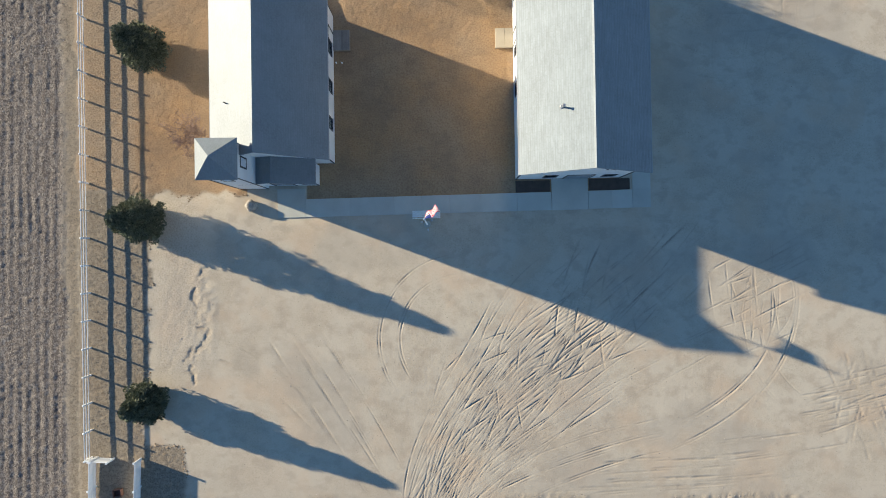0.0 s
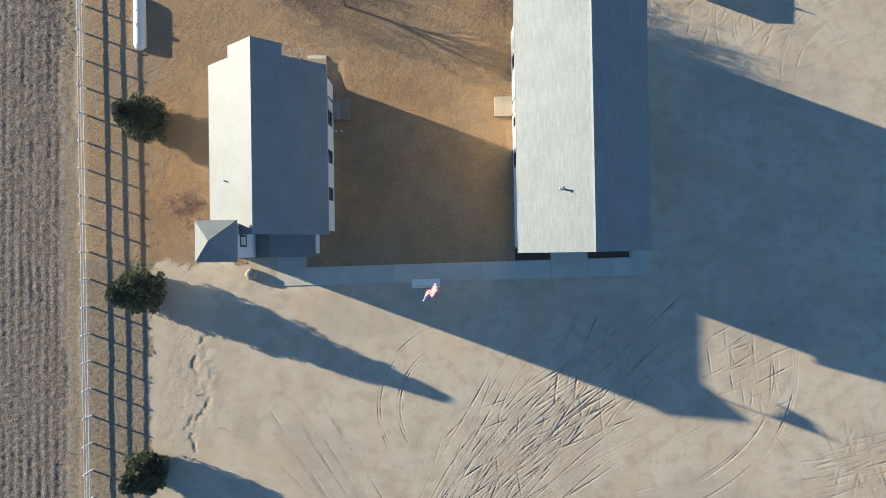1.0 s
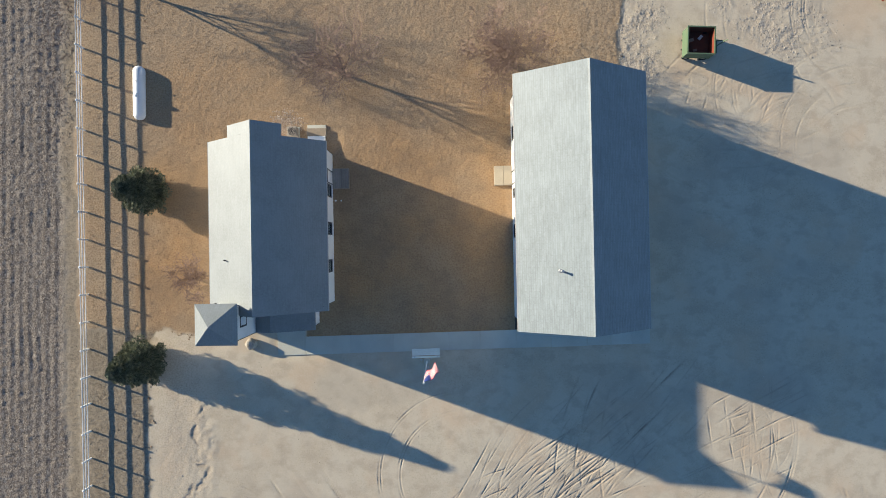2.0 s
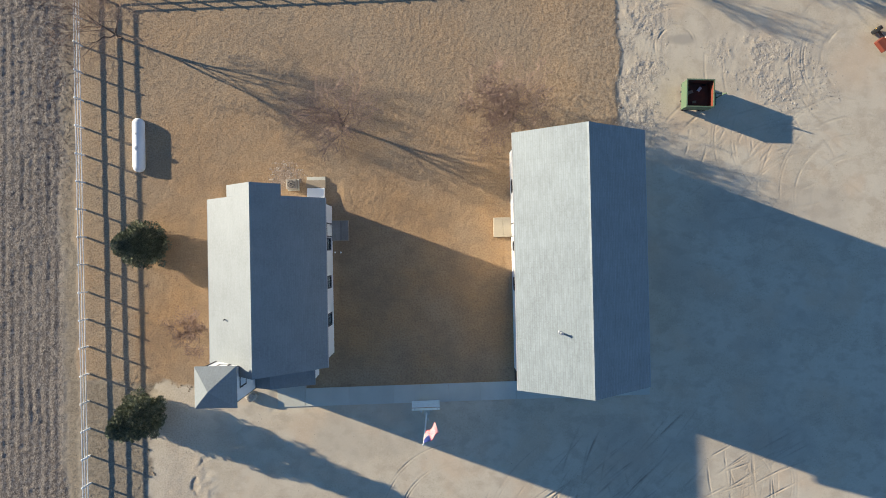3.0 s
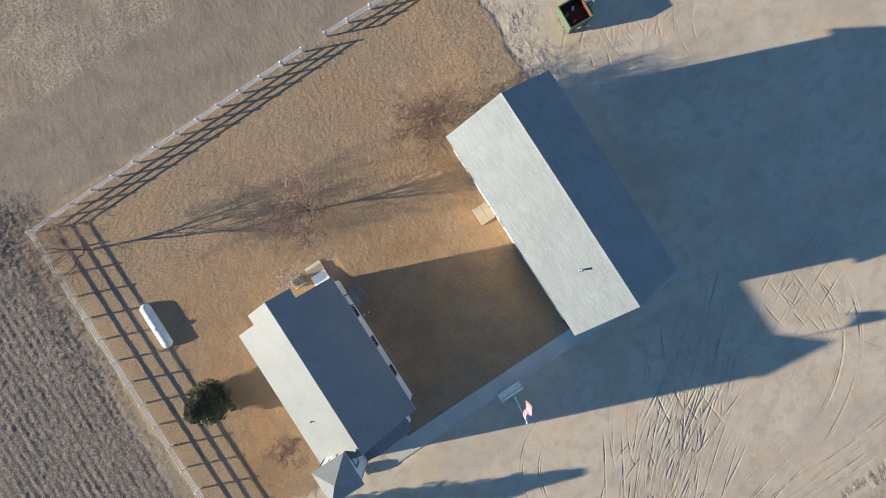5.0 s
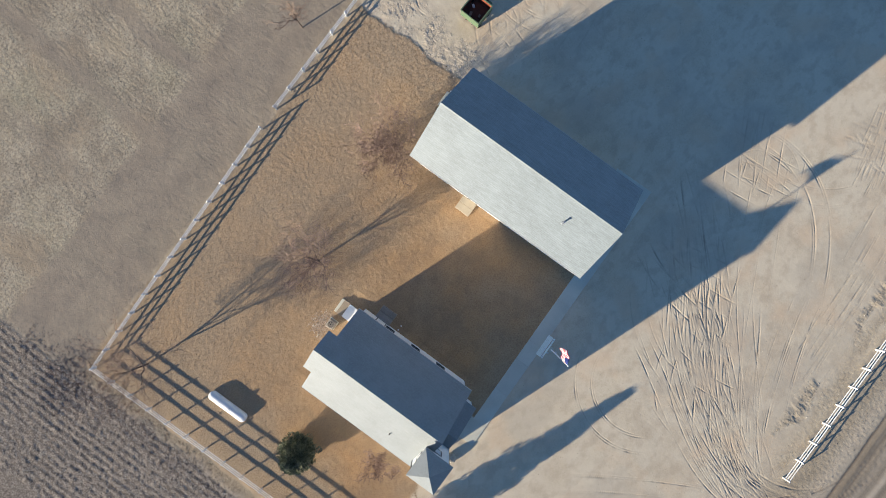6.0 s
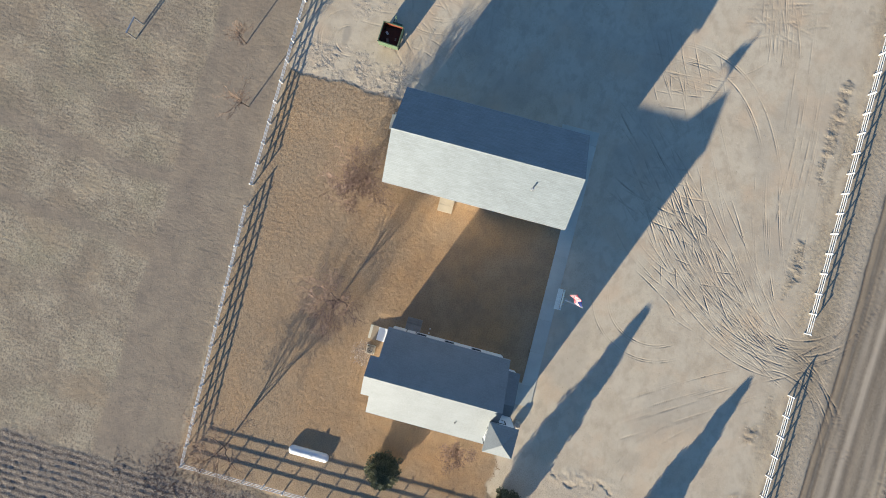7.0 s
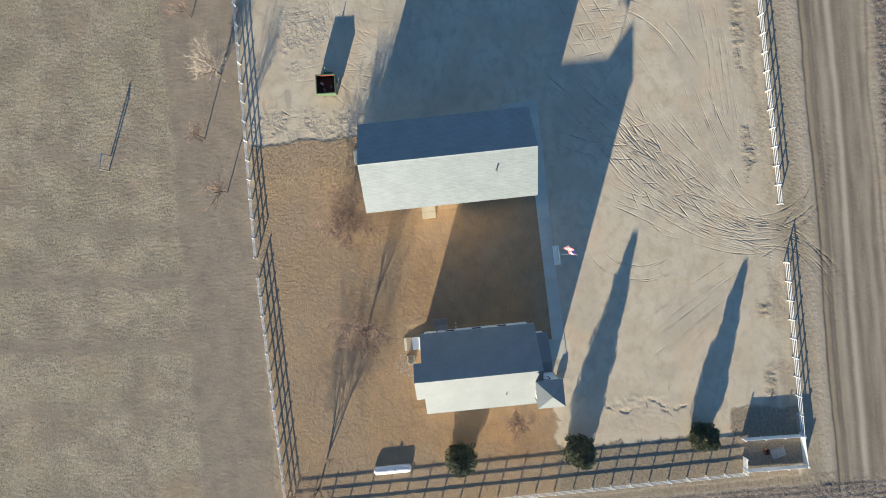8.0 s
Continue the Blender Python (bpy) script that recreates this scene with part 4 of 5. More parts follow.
part("valve_dome", bm, white_paint, tank)
bm = bmesh.new()
tube(bm, (0.1, -0.55, MID + 0.4), (0.1, -0.55, MID + 0.56), 0.03, 0.03), tube(bm, (0, 0.9, MID + 0.45), (0, 0.9, MID + 0.6), 0.05, 0.05)
part("fitting", bm, steel, tank, "small steel fittings")

pole = thing("flagpole", pose(-1.38, 2.2, 0), "white metal flagpole flying a striped flag", "flagpole")
bm = bmesh.new()
tube(bm, (0, 0, 0), (0, 0, 8.3), 0.075, 0.04, 12)
part("shaft", bm, white_paint, pole)
bm = bmesh.new()
bmesh.ops.create_uvsphere(bm, u_segments=12, v_segments=8, radius=0.09, matrix=Matrix.Translation((0, 0, 8.38)))
part("finial", bm, steel, pole, smooth=True)
bm = bmesh.new()
tube(bm, (0, 0, -0.05), (0, 0, 0.12), 0.3, 0.26, 16)
part("pole_base", bm, concrete, pole)

# the green wagon
green = material("green_paint", (0.085, 0.15, 0.085), 0.6, spot=(0.15, 0.14, 0.09), scale=2, amount=0.6)
red = material("red_paint", (0.17, 0.035, 0.022), 0.6, spot=(0.2, 0.06, 0.03), scale=2, amount=0.7)
rust = material("rusty_steel", (0.16, 0.06, 0.035), 0.85, spot=(0.06, 0.035, 0.025), scale=2, amount=0.9)
rubber = material("rubber", (0.025, 0.025, 0.027), 0.9)


def wheel(parent, m, r, w, hub):
    """A wheel with its axle along x: tyre with rounded shoulders, and a rim in its middle."""
    bm = bmesh.new()
    prof = [(-w / 2, r * 0.55), (-w / 2, r * 0.9), (-w * 0.36, r), (w * 0.36, r), (w / 2, r * 0.9), (w / 2, r * 0.55)]
    rings = [[bm.verts.new((x, q * math.cos(a), q * math.sin(a))) for a in np.linspace(0, math.tau, 25)[:-1]] for x, q in prof]
    for a, b in zip(rings, rings[1:] + rings[:1]):
        for k in range(24):
            bm.faces.new((a[k], b[k], b[(k + 1) % 24], a[(k + 1) % 24]))
    bmesh.ops.recalc_face_normals(bm, faces=bm.faces)
    t = put(part("wheel", bm, rubber, parent, "black rubber tyre"), m)
    bm = bmesh.new()
    tube(bm, (-w * 0.3, 0, 0), (w * 0.3, 0, 0), r * 0.54, r * 0.54, 20), tube(bm, (-w * 0.45, 0, 0), (w * 0.45, 0, 0), r * 0.16, r * 0.16, 10)
    part("rim", bm, hub, t)
    return t


wagon = thing("farm_wagon", pose(21.8, 29.65, 0, 0, 0, -1.5), "green open-topped farm wagon with a rusty red inside", "wagon")
for nm, b in (("side_board", (-1.15, 1.15, -1.15, -1.10, 0.55, 1.75)), ("side_board", (-1.15, 1.15, 1.10, 1.15, 0.55, 1.75)), ("end_board", (-1.15, -1.10, -1.098, 1.098, 0.55, 1.75)), ("end_board", (1.10, 1.15, -1.098, 1.098, 0.55, 1.75))):
    board = part(nm, boxes(b), green, wagon)
    x0, x1, y0, y1, z0, z1 = b
    lin = boxes((max(x0, -1.095), min(x1, 1.095), y1 + 0.002, y1 + 0.008, 0.63, 1.70)) if nm == "side_board" and y0 < 0 else boxes((-1.095, 1.095, y0 - 0.008, y0 - 0.002, 0.63, 1.70)) if nm == "side_board" else \
        boxes((x1 + 0.002, x1 + 0.008, -1.08, 1.08, 0.63, 1.70)) if x0 < 0 else boxes((x0 - 0.008, x0 - 0.002, -1.08, 1.08, 0.63, 1.70))
    part("lining", lin, red if x0 > 0 and nm == "end_board" else rust, board, "rusty red lining")
part("bed", boxes((-1.098, 1.098, -1.098, 1.098, 0.55, 0.62)), rust, wagon, "dark rusty floor")
part("top_rim", boxes((-1.19, 1.19, -1.19, -1.09, 1.752, 1.80), (-1.19, 1.19, 1.09, 1.19, 1.752, 1.80), (-1.19, -1.09, -1.088, 1.088, 1.752, 1.80), (1.09, 1.19, -1.088, 1.088, 1.752, 1.80)), green, wagon)
part("running_gear", boxes((-1.2, 1.3, -0.45, -0.35, 0.38, 0.548), (-1.2, 1.3, 0.35, 0.45, 0.38, 0.548), (-0.78, -0.68, -0.95, 0.95, 0.28, 0.378), (0.68, 0.78, -0.95, 0.95, 0.28, 0.378)), dark_trim, wagon)
for x in (-0.73, 0.73):
    for y in (-1.02, 1.02):
        wheel(wagon, pose(x, y, 0.33, 0, 0, 90), 0.34, 0.2, steel)
bm = bmesh.new()
tube(bm, (1.18, -0.4, 0.45), (1.95, -0.03, 1.75), 0.045, 0.045), tube(bm, (1.18, 0.4, 0.45), (1.95, 0.03, 1.75), 0.045, 0.045), tube(bm, (1.93, 0, 1.70), (2.1, 0, 2.0), 0.05, 0.05)
part("tongue", bm, green, wagon, "green drawbar folded up")
part("toolbox", boxes((1.2, 1.75, -0.75, 0.35, 0.5, 0.85), bevel=0.02), green, wagon)
for k, (x, y, s, rz) in enumerate(((-0.45, 0.35, 0.22, 20), (0.35, 0.6, 0.2, 50), (-0.1, -0.5, 0.16, 10))):
    tagged(put(part("scrap_box", boxes((-s, s, -s * 0.6, s * 0.6, 0, s * 0.7), bevel=0.01), white_paint if k == 1 else wood), pose(21.8 + x, 29.65 + y, 0.625, 0, 0, rz)), "small discarded box in the wagon", "box", "rubbish in the wagon")

boulder = bmesh.new()
bmesh.ops.create_icosphere(boulder, subdivisions=3, radius=0.5)
for w in boulder.verts:
    w.co *= 1 + 0.35 * noise.noise(w.co * 2.3 + Vector((3, 1, 7)))
    w.co.x, w.co.z = w.co.x * 1.05, max(w.co.z * 0.8 + 0.28, -0.05)
tagged(put(part("boulder", boulder, rock), pose(-16.6, 3.75, 0)), "rough tan boulder beside the church path", "boulder")


# ---------------------------------------------------------------- trees
def foliage_material(name, a, b):
    m = bpy.data.materials.new(name)
    m.use_nodes = True
    n, l = m.node_tree.nodes, m.node_tree.links
    geo, mix = n.new("ShaderNodeNewGeometry"), n.new("ShaderNodeMix")
    mix.data_type = "RGBA"
    mix.inputs["A"].default_value, mix.inputs["B"].default_value = (*a, 1), (*b, 1)
    l.new(geo.outputs["Random Per Island"], mix.inputs["Factor"])
    l.new(mix.outputs["Result"], n["Principled BSDF"].inputs["Base Color"])
    n["Principled BSDF"].inputs["Roughness"].default_value = 0.8
    n["Principled BSDF"].inputs["Specular IOR Level"].default_value = 0.2
    return m


needles = foliage_material("needles", (0.085, 0.10, 0.062), (0.235, 0.24, 0.155))
pink_twigs = material("twigs", (0.29, 0.20, 0.155), 0.9, spot=(0.16, 0.10, 0.08), scale=3)
pale_twigs = material("pale_twigs", (0.50, 0.42, 0.34), 0.9, spot=(0.35, 0.28, 0.22), scale=3)


def conifer(x, y, h, r, seed, label):
    rng = random.Random(seed)
    t = thing("evergreen_tree", pose(x, y, 0, 0, 0, rng.uniform(0, 360)), label, "tree", "evergreens by the fence")
    bm = bmesh.new()
    tube(bm, (0, 0, -0.05), (0, 0, h * 0.9), 0.13, 0.02, 8)
    part("trunk", bm, bark, t)
    bm = bmesh.new()
    def reach(z, a):
        """How far the crown goes out at the height z, towards a."""
        lump = 1 + 0.30 * noise.noise((2.2 * math.cos(a), 2.2 * math.sin(a), z * 1.1 + seed)) + 0.16 * noise.noise((6 * math.cos(a), 6 * math.sin(a), z * 3.0 + seed))
        return r * lump * min(1.0, (1 - z / h) * 1.25 + 0.02) ** 0.75 * min(1.0, 0.55 + 1.1 * z / h * 2)

    def spray(p, out, s):
        side = out.cross(Vector((rng.uniform(-1, 1), rng.uniform(-1, 1), rng.uniform(-1, 1)))).normalized()
        up = out.cross(side)
        v = [bm.verts.new(q) for q in (p - out * s * 0.6, p + side * s * 0.42 + up * s * 0.1, p + out * s, p - side * s * 0.42 + up * s * 0.1)]
        bm.faces.new((v[0], v[1], v[2])), bm.faces.new((v[0], v[2], v[3]))

    for k in range(190):                              # boughs that end in rounded tufts
        z, a = h * (0.05 + 0.9 * rng.random() ** 1.5), rng.uniform(0, math.tau)
        size = rng.uniform(0.26, 0.46) * (1 - 0.55 * z / h)
        rr = max(0.0, reach(z, a) - 0.5 * size) * (1 - 0.45 * rng.random() ** 2)
        c = Vector((rr * math.cos(a), rr * math.sin(a), z))
        lift = Vector((math.cos(a) * 0.35, math.sin(a) * 0.35, 0.55))
        for q in range(88):
            d = Vector((rng.gauss(0, 1), rng.gauss(0, 1), rng.gauss(0, 1))).normalized()
            spray(c + d * size * (1 - 0.4 * rng.random() ** 2), (d + lift).normalized(), rng.uniform(0.07, 0.14))
    for k in range(7000):                             # the shaded inside
        z, a = h * (0.03 + 0.95 * rng.random() ** 1.5), rng.uniform(0, math.tau)
        rr = reach(z, a) * 0.86 * rng.random() ** 0.6
        spray(Vector((rr * math.cos(a), rr * math.sin(a), z)), Vector((math.cos(a), math.sin(a), rng.uniform(0.1, 0.9))).normalized(), rng.uniform(0.12, 0.2))
    part("crown", bm, needles, t)
    return t


def bare_tree(name, x, y, h, wide, stems, levels, seed, mat, label, category="tree", thick=0.05, clear=0.3, leader=0):
    """A leafless tree or shrub: limbs that fork again and again inside a crown h high and wide across; clear: the share of bare trunk."""
    rng = random.Random(seed)
    t = thing(name, pose(x, y, 0), label, category)
    trunk, crown = bmesh.new(), bmesh.new()

    def grow(p, d, length, r, level):
        q, last = p, level == levels
        for k in range(1 if last else 3):
            d = (d + Vector((rng.gauss(0, 0.17), rng.gauss(0, 0.17), rng.gauss(0.04, 0.10)))).normalized()
            e = q + d * length * (0.8 if last else 1 / 3)
            tube(trunk if level < 2 else crown, q, e, r * (1 - 0.2 * k), r * (1 - 0.2 * (k + 1)), 5 if level < 2 else 3)
            if level < levels:
                for c in range(1 if k == 0 else 2):
                    a, tilt = rng.uniform(0, math.tau), rng.uniform(0.4, 0.95)
                    s1 = d.orthogonal().normalized()
                    nd = (d * math.cos(tilt) + (s1 * math.cos(a) + d.cross(s1) * math.sin(a)) * math.sin(tilt)).normalized()
                    grow(e, nd, length * rng.uniform(0.5, 0.72), max(r * 0.5, 0.0075), level + 1)
            q = e
    top = Vector((0, 0, -0.05))
    if clear:
        e = Vector((rng.uniform(-0.1, 0.1), rng.uniform(-0.1, 0.1), h * clear))
        tube(trunk, top, e, thick, thick * 0.8, 8)
        top = e
    for b in range(leader):                           # steep main limbs that run to the top, with side limbs all the way
        p, n = top, stems
        lean, spread = math.tau * b / leader + seed, 0.36 * wide / h
        for k in range(n):
            e = p + Vector((rng.gauss(spread * math.cos(lean), 0.14), rng.gauss(spread * math.sin(lean), 0.14), 1)) * (h * (1 - clear) * (1 - 0.12 * b) / n)
            r = thick * (0.66 - 0.56 * k / n)
            tube(trunk, p, e, r, r * 0.9, 6)
            for a in (k * 2.4 + b + rng.uniform(-0.5, 0.5), k * 2.4 + b + 2.1 + rng.uniform(-0.5, 0.5)):
                d = Vector((math.cos(a), math.sin(a), rng.uniform(0.3, 1.1))).normalized()
                grow(e, d, wide * 0.58 * (1 - 0.65 * k / n) * rng.uniform(0.4, 1.15), r * 0.45, 2)
            p = e
    for s in range(0 if leader else stems):
        a = math.tau * (s + rng.uniform(-0.3, 0.3)) / stems
        out = (rng.uniform(0.25, 1.0) if s or not clear else 0.1) * wide / 2 / (h * (1 - clear))
        d = Vector((math.cos(a) * out, math.sin(a) * out, 1))
        grow(top + Vector((0.1 * math.cos(a), 0.1 * math.sin(a), 0)) * (0 if clear else 1), d.normalized(), d.length * h * (1 - clear) * 0.62, thick * 0.6, 1)
    part("trunk", trunk, bark, t)
    part("crown", crown, mat, t)
    return t


conifer(-25.35, 16.9, 6.1, 2.02, 3, "broad dark evergreen tree beside the white fence")
conifer(-25.6, 2.3, 6.3, 2.08, 8, "tall dark evergreen tree at the lawn's edge")
conifer(-25.2, -13.1, 5.05, 1.82, 13, "dark evergreen tree at the yard's edge")
SHRUB = "shrub"
brown_twigs = material("brown_twigs", (0.30, 0.21, 0.15), 0.9, spot=(0.2, 0.13, 0.09), scale=3)
bare_tree("bare_tree", -8.6, 27.2, 4.2, 4.8, 4, 5, 5, pink_twigs, "small bare pinkish tree on the brown lawn", "tree", 0.13, 0.24, 4)
bare_tree("bare_shrub", 5.3, 28.4, 4.0, 6.0, 15, 5, 6, pink_twigs, "broad bare reddish shrub behind the hall", SHRUB, 0.05, 0)
bare_tree("bare_shrub", -21.4, 9.4, 1.8, 4.2, 8, 5, 7, pink_twigs, "low bare reddish shrub beside the church", SHRUB, 0.03, 0)
bare_tree("bare_tree", -28.0, 34.9, 4.5, 7.4, 4, 5, 11, brown_twigs, "bare spreading tree in the corner of the fence", "tree", 0.12, 0.22, 3)
for k, (x, y, h, w) in enumerate(((16.7, 45.6, 4.4, 2.4), (9.8, 43.3, 5.0, 2.4), (32.0, 46.0, 4.6, 2.4))):
    bare_tree("bare_sapling", x, y, h, w, 5, 4, 20 + k, brown_twigs, "thin bare young tree in the dry pasture", "tree", 0.07, 0.4)["group"] = "young trees in the pasture"
bare_tree("bare_tree", 24.6, 43.0, 5.4, 4.4, 9, 4, 31, pale_twigs, "pale bare spreading tree outside the fence", "tree", 0.12, 0.3)

# frame of pipes standing in the pasture
goal = thing("goalpost", pose(14.6, 57.7, 0, 0, 0, -11), "plain metal pipe goalpost standing in the dry pasture", "goalpost")
for x in (-0.92, 0.92):
    bm = bmesh.new()
    tube(bm, (x, 0, -0.05), (x, 0, 2.06), 0.085, 0.085, 10)
    part("upright", bm, steel, goal)
bm = bmesh.new()
tube(bm, (-1.0, 0, 2.09), (1.0, 0, 2.09), 0.09, 0.09, 10)
part("crossbar", bm, steel, goal)

# the flag, blown out from the pole
flag_red = material("flag_red", (0.62, 0.02, 0.05), 0.85, spot=(0.30, 0.01, 0.02), scale=4)
flag_white = material("flag_white", (0.66, 0.66, 0.66), 0.85, spot=(0.5, 0.5, 0.5), scale=4)
flag_blue = material("flag_blue", (0.03, 0.05, 0.20), 0.85, spot=(0.02, 0.03, 0.12), scale=4)
flag = put(new("flag"), pose(-1.36, 2.18, 7.0, 0, 0, 28) @ Matrix.Diagonal((0.80, 0.80, 0.85, 1)))
tagged(flag, "red and white striped flag with a blue corner", "flag")


def cloth(s, h):
    """A point of the flag: s along it, h up it, in metres."""
    return Vector((0.80 * s, 0.16 * math.sin(3.9 * s + 1.1 * h) * (0.25 + 0.5 * s) + 0.55 * (1.3 - h) * min(1.0, 0.15 + s), 1.3 - (1.3 - h) * (1 - 0.4 * min(1.0, s)) - 0.16 * s * s + 0.05 * math.sin(5 * s)))


def cloth_strip(s0, s1, h0, h1, lift=0.0):
    bm = bmesh.new()
    n = 14
    rows = []
    for off in (-0.004 - lift, 0.004 + lift):
        rows.append([[bm.verts.new(cloth(s0 + (s1 - s0) * k / n, h) + Vector((0, off, 0))) for k in range(n + 1)] for h in (h0, h1)])
    for k in range(n):
        for q, (lo, hi) in enumerate(rows):
            f = (lo[k], lo[k + 1], hi[k + 1], hi[k])
            bm.faces.new(f if q == 0 else f[::-1])
        for e in (0, 1):
            bm.faces.new((rows[0][e][k], rows[1][e][k], rows[1][e][k + 1], rows[0][e][k + 1]))
    bmesh.ops.recalc_face_normals(bm, faces=bm.faces)
    return bm


for k in range(13):
    part("stripe", cloth_strip(0, 2.0, 0.1 * k, 0.1 * k + 0.1), flag_white if k % 2 else flag_red, flag, smooth=True)
part("canton", cloth_strip(0, 0.85, 0.6, 1.3, 0.004), flag_blue, flag, "dark blue corner", smooth=True)
bm = bmesh.new()
tube(bm, (-0.05, -0.02, -7.4), (0.0, 0, 1.35), 0.006, 0.006, 5)
part("halyard", bm, white_paint, flag)
for a in (40, 160, 280):
    la = thing("ground_lamp", pose(-1.38 + 0.55 * math.cos(radians(a)), 2.2 + 0.55 * math.sin(radians(a)), 0, 0, 0, a), "small white spot lamp at the flagpole's foot", "lamp", "lamps at the flagpole")
    bm = bmesh.new()
    tube(bm, (0, 0, -0.05), (0, 0, 0.16), 0.025, 0.025, 8)
    part("spike", bm, steel, la)
    bm = bmesh.new()
    tube(bm, (0.06, 0, 0.15), (-0.10, 0, 0.27), 0.06, 0.09, 12)
    part("lamp_head", bm, steel, la)


# ---------------------------------------------------------------- slatted enclosure in the corner
def slat_panel(parent, x0, y0, x1, y1, high):
    a, b = Vector((x0, y0, 0)), Vector((x1, y1, 0))
    n = max(1, round((b - a).length / 2.4))
    base = pose(x0, y0, 0, 0, 0, math.degrees(math.atan2(y1 - y0, x1 - x0)))
    d = (b - a).length / n
    for k in range(n + 1):
        child("post", TALL, parent, base @ pose(k * d, 0, 0))
    for k in range(n):
        for q in range(8):
            child("slat", SLAT, parent, base @ pose(k * d + 0.067, 0, 0.12 + q * (high - 0.2) / 7.3), d - 0.134)


TALL = one_mesh("tall_post", boxes((-0.065, 0.065, -0.065, 0.065, -0.1, 1.26), (-0.085, 0.085, -0.085, 0.085, 1.262, 1.30)), white_vinyl)
SLAT = one_mesh("slat", boxes((0, 1, -0.02, 0.02, -0.064, 0.064)), white_vinyl)
pen = thing("slatted_enclosure", pose(0, 0, 0), "white slatted vinyl enclosure at the corner of the yard", "enclosure")
slat_panel(pen, -30.15, -25.75, -30.1, -18.2, 1.22)
slat_panel(pen, -26.3, -25.55, -26.2, -18.3, 1.22)
slat_panel(pen, -30.0, -25.75, -26.42, -25.6, 1.22)
slat_panel(pen, -29.95, -18.22, -28.55, -18.3, 1.22)
crate_paint = material("faded_red_wood", (0.24, 0.12, 0.085), 0.9, spot=(0.14, 0.08, 0.06), scale=4)
crate = thing("crate", pose(-28.1, -21.2, 0, 0, 0, 8), "faded reddish open wooden crate in the enclosure", "crate")
part("base", boxes((-0.32, 0.32, -0.26, 0.26, 0.0, 0.04)), crate_paint, crate)
for x0, x1, y0, y1 in ((-0.36, 0.36, -0.30, -0.263), (-0.36, 0.36, 0.263, 0.30), (-0.36, -0.323, -0.26, 0.26), (0.323, 0.36, -0.26, 0.26)):
    part("side", boxes((x0, x1, y0, y1, 0.0, 0.45)), crate_paint, crate)
pallet = thing("pallet", pose(-28.35, -22.7, 0.0, 0, 0, 12), "weathered grey pallet lying in the enclosure", "pallet")
grey_wood = material("grey_wood", (0.45, 0.43, 0.40), 0.9, spot=(0.3, 0.28, 0.25), scale=3, rand=0.15)
for k in range(6):
    part("board", boxes((-0.6 + k * 0.205, -0.44 + k * 0.205, -0.85 + 0.06 * (k % 3), 0.85 - 0.1 * (k % 2), 0.11, 0.135)), grey_wood, pallet)
for y in (-0.8, 0, 0.8):
    part("bearer", boxes((-0.6, 0.6, y - 0.05, y + 0.05, 0.0, 0.107)), grey_wood, pallet)

# ---------------------------------------------------------------- behind the church and the hall
beige = material("beige_metal", (0.36, 0.31, 0.245), 0.5, 0.0, spot=(0.4, 0.34, 0.27), scale=3)
ac = thing("air_conditioner", pose(-13.0, 22.1, 0, 0, 0, 2), "beige outdoor air conditioning unit behind the church", "air conditioner")
part("cabinet", boxes((-0.42, 0.42, -0.42, 0.42, 0.05, 0.85), bevel=0.03), beige, ac)
bm = bmesh.new()
tube(bm, (0, 0, 0.852), (0, 0, 0.89), 0.34, 0.34, 24)
fan = part("fan_guard", bm, dark_trim, ac, "dark round fan guard")
for k in range(3):
    bm = bmesh.new()
    r0, n = 0.1 + 0.09 * k, 24
    rings = [[bm.verts.new((r * math.cos(a), r * math.sin(a), z)) for a in np.linspace(0, math.tau, n + 1)[:-1]] for r, z in ((r0, 0.892), (r0 + 0.03, 0.892), (r0 + 0.03, 0.91), (r0, 0.91))]
    for a, b in zip(rings, rings[1:] + rings[:1]):
        for q in range(n):
            bm.faces.new((a[q], b[q], b[(q + 1) % n], a[(q + 1) % n]))
    bmesh.ops.recalc_face_normals(bm, faces=bm.faces)
    part("ring", bm, beige, fan)
part("pad", boxes((-0.5, 0.5, -0.5, 0.5, -0.06, 0.045), bevel=0.01), concrete, ac)

porch = thing("back_steps", pose(-11.0, 21.4, 0, 0, 0, 1), "tan concrete back steps with a white sloping cellar hatch", "steps")
part("landing", boxes((-0.85, 0.85, 0.42, 1.1, -0.05, 0.2), bevel=0.015), wood, porch, "tan landing")
part("step", boxes((-0.8, 0.8, 1.1, 1.4, -0.05, 0.1), bevel=0.015), concrete, porch)
bm = bmesh.new()
v = [bm.verts.new(p) for p in ((-0.75, -1.15, 0), (0.75, -1.15, 0), (0.75, 0.40, 0), (-0.75, 0.40, 0), (-0.75, -1.15, 0.45), (0.75, -1.15, 0.45), (0.75, 0.40, 0.27), (-0.75, 0.40, 0.27))]
for f in ((3, 2, 1, 0), (4, 5, 6, 7), (0, 1, 5, 4), (1, 2, 6, 5), (2, 3, 7, 6), (3, 0, 4, 7)):
    bm.faces.new([v[k] for k in f])
part("hatch", bm, white_paint, porch, "white sloping hatch")

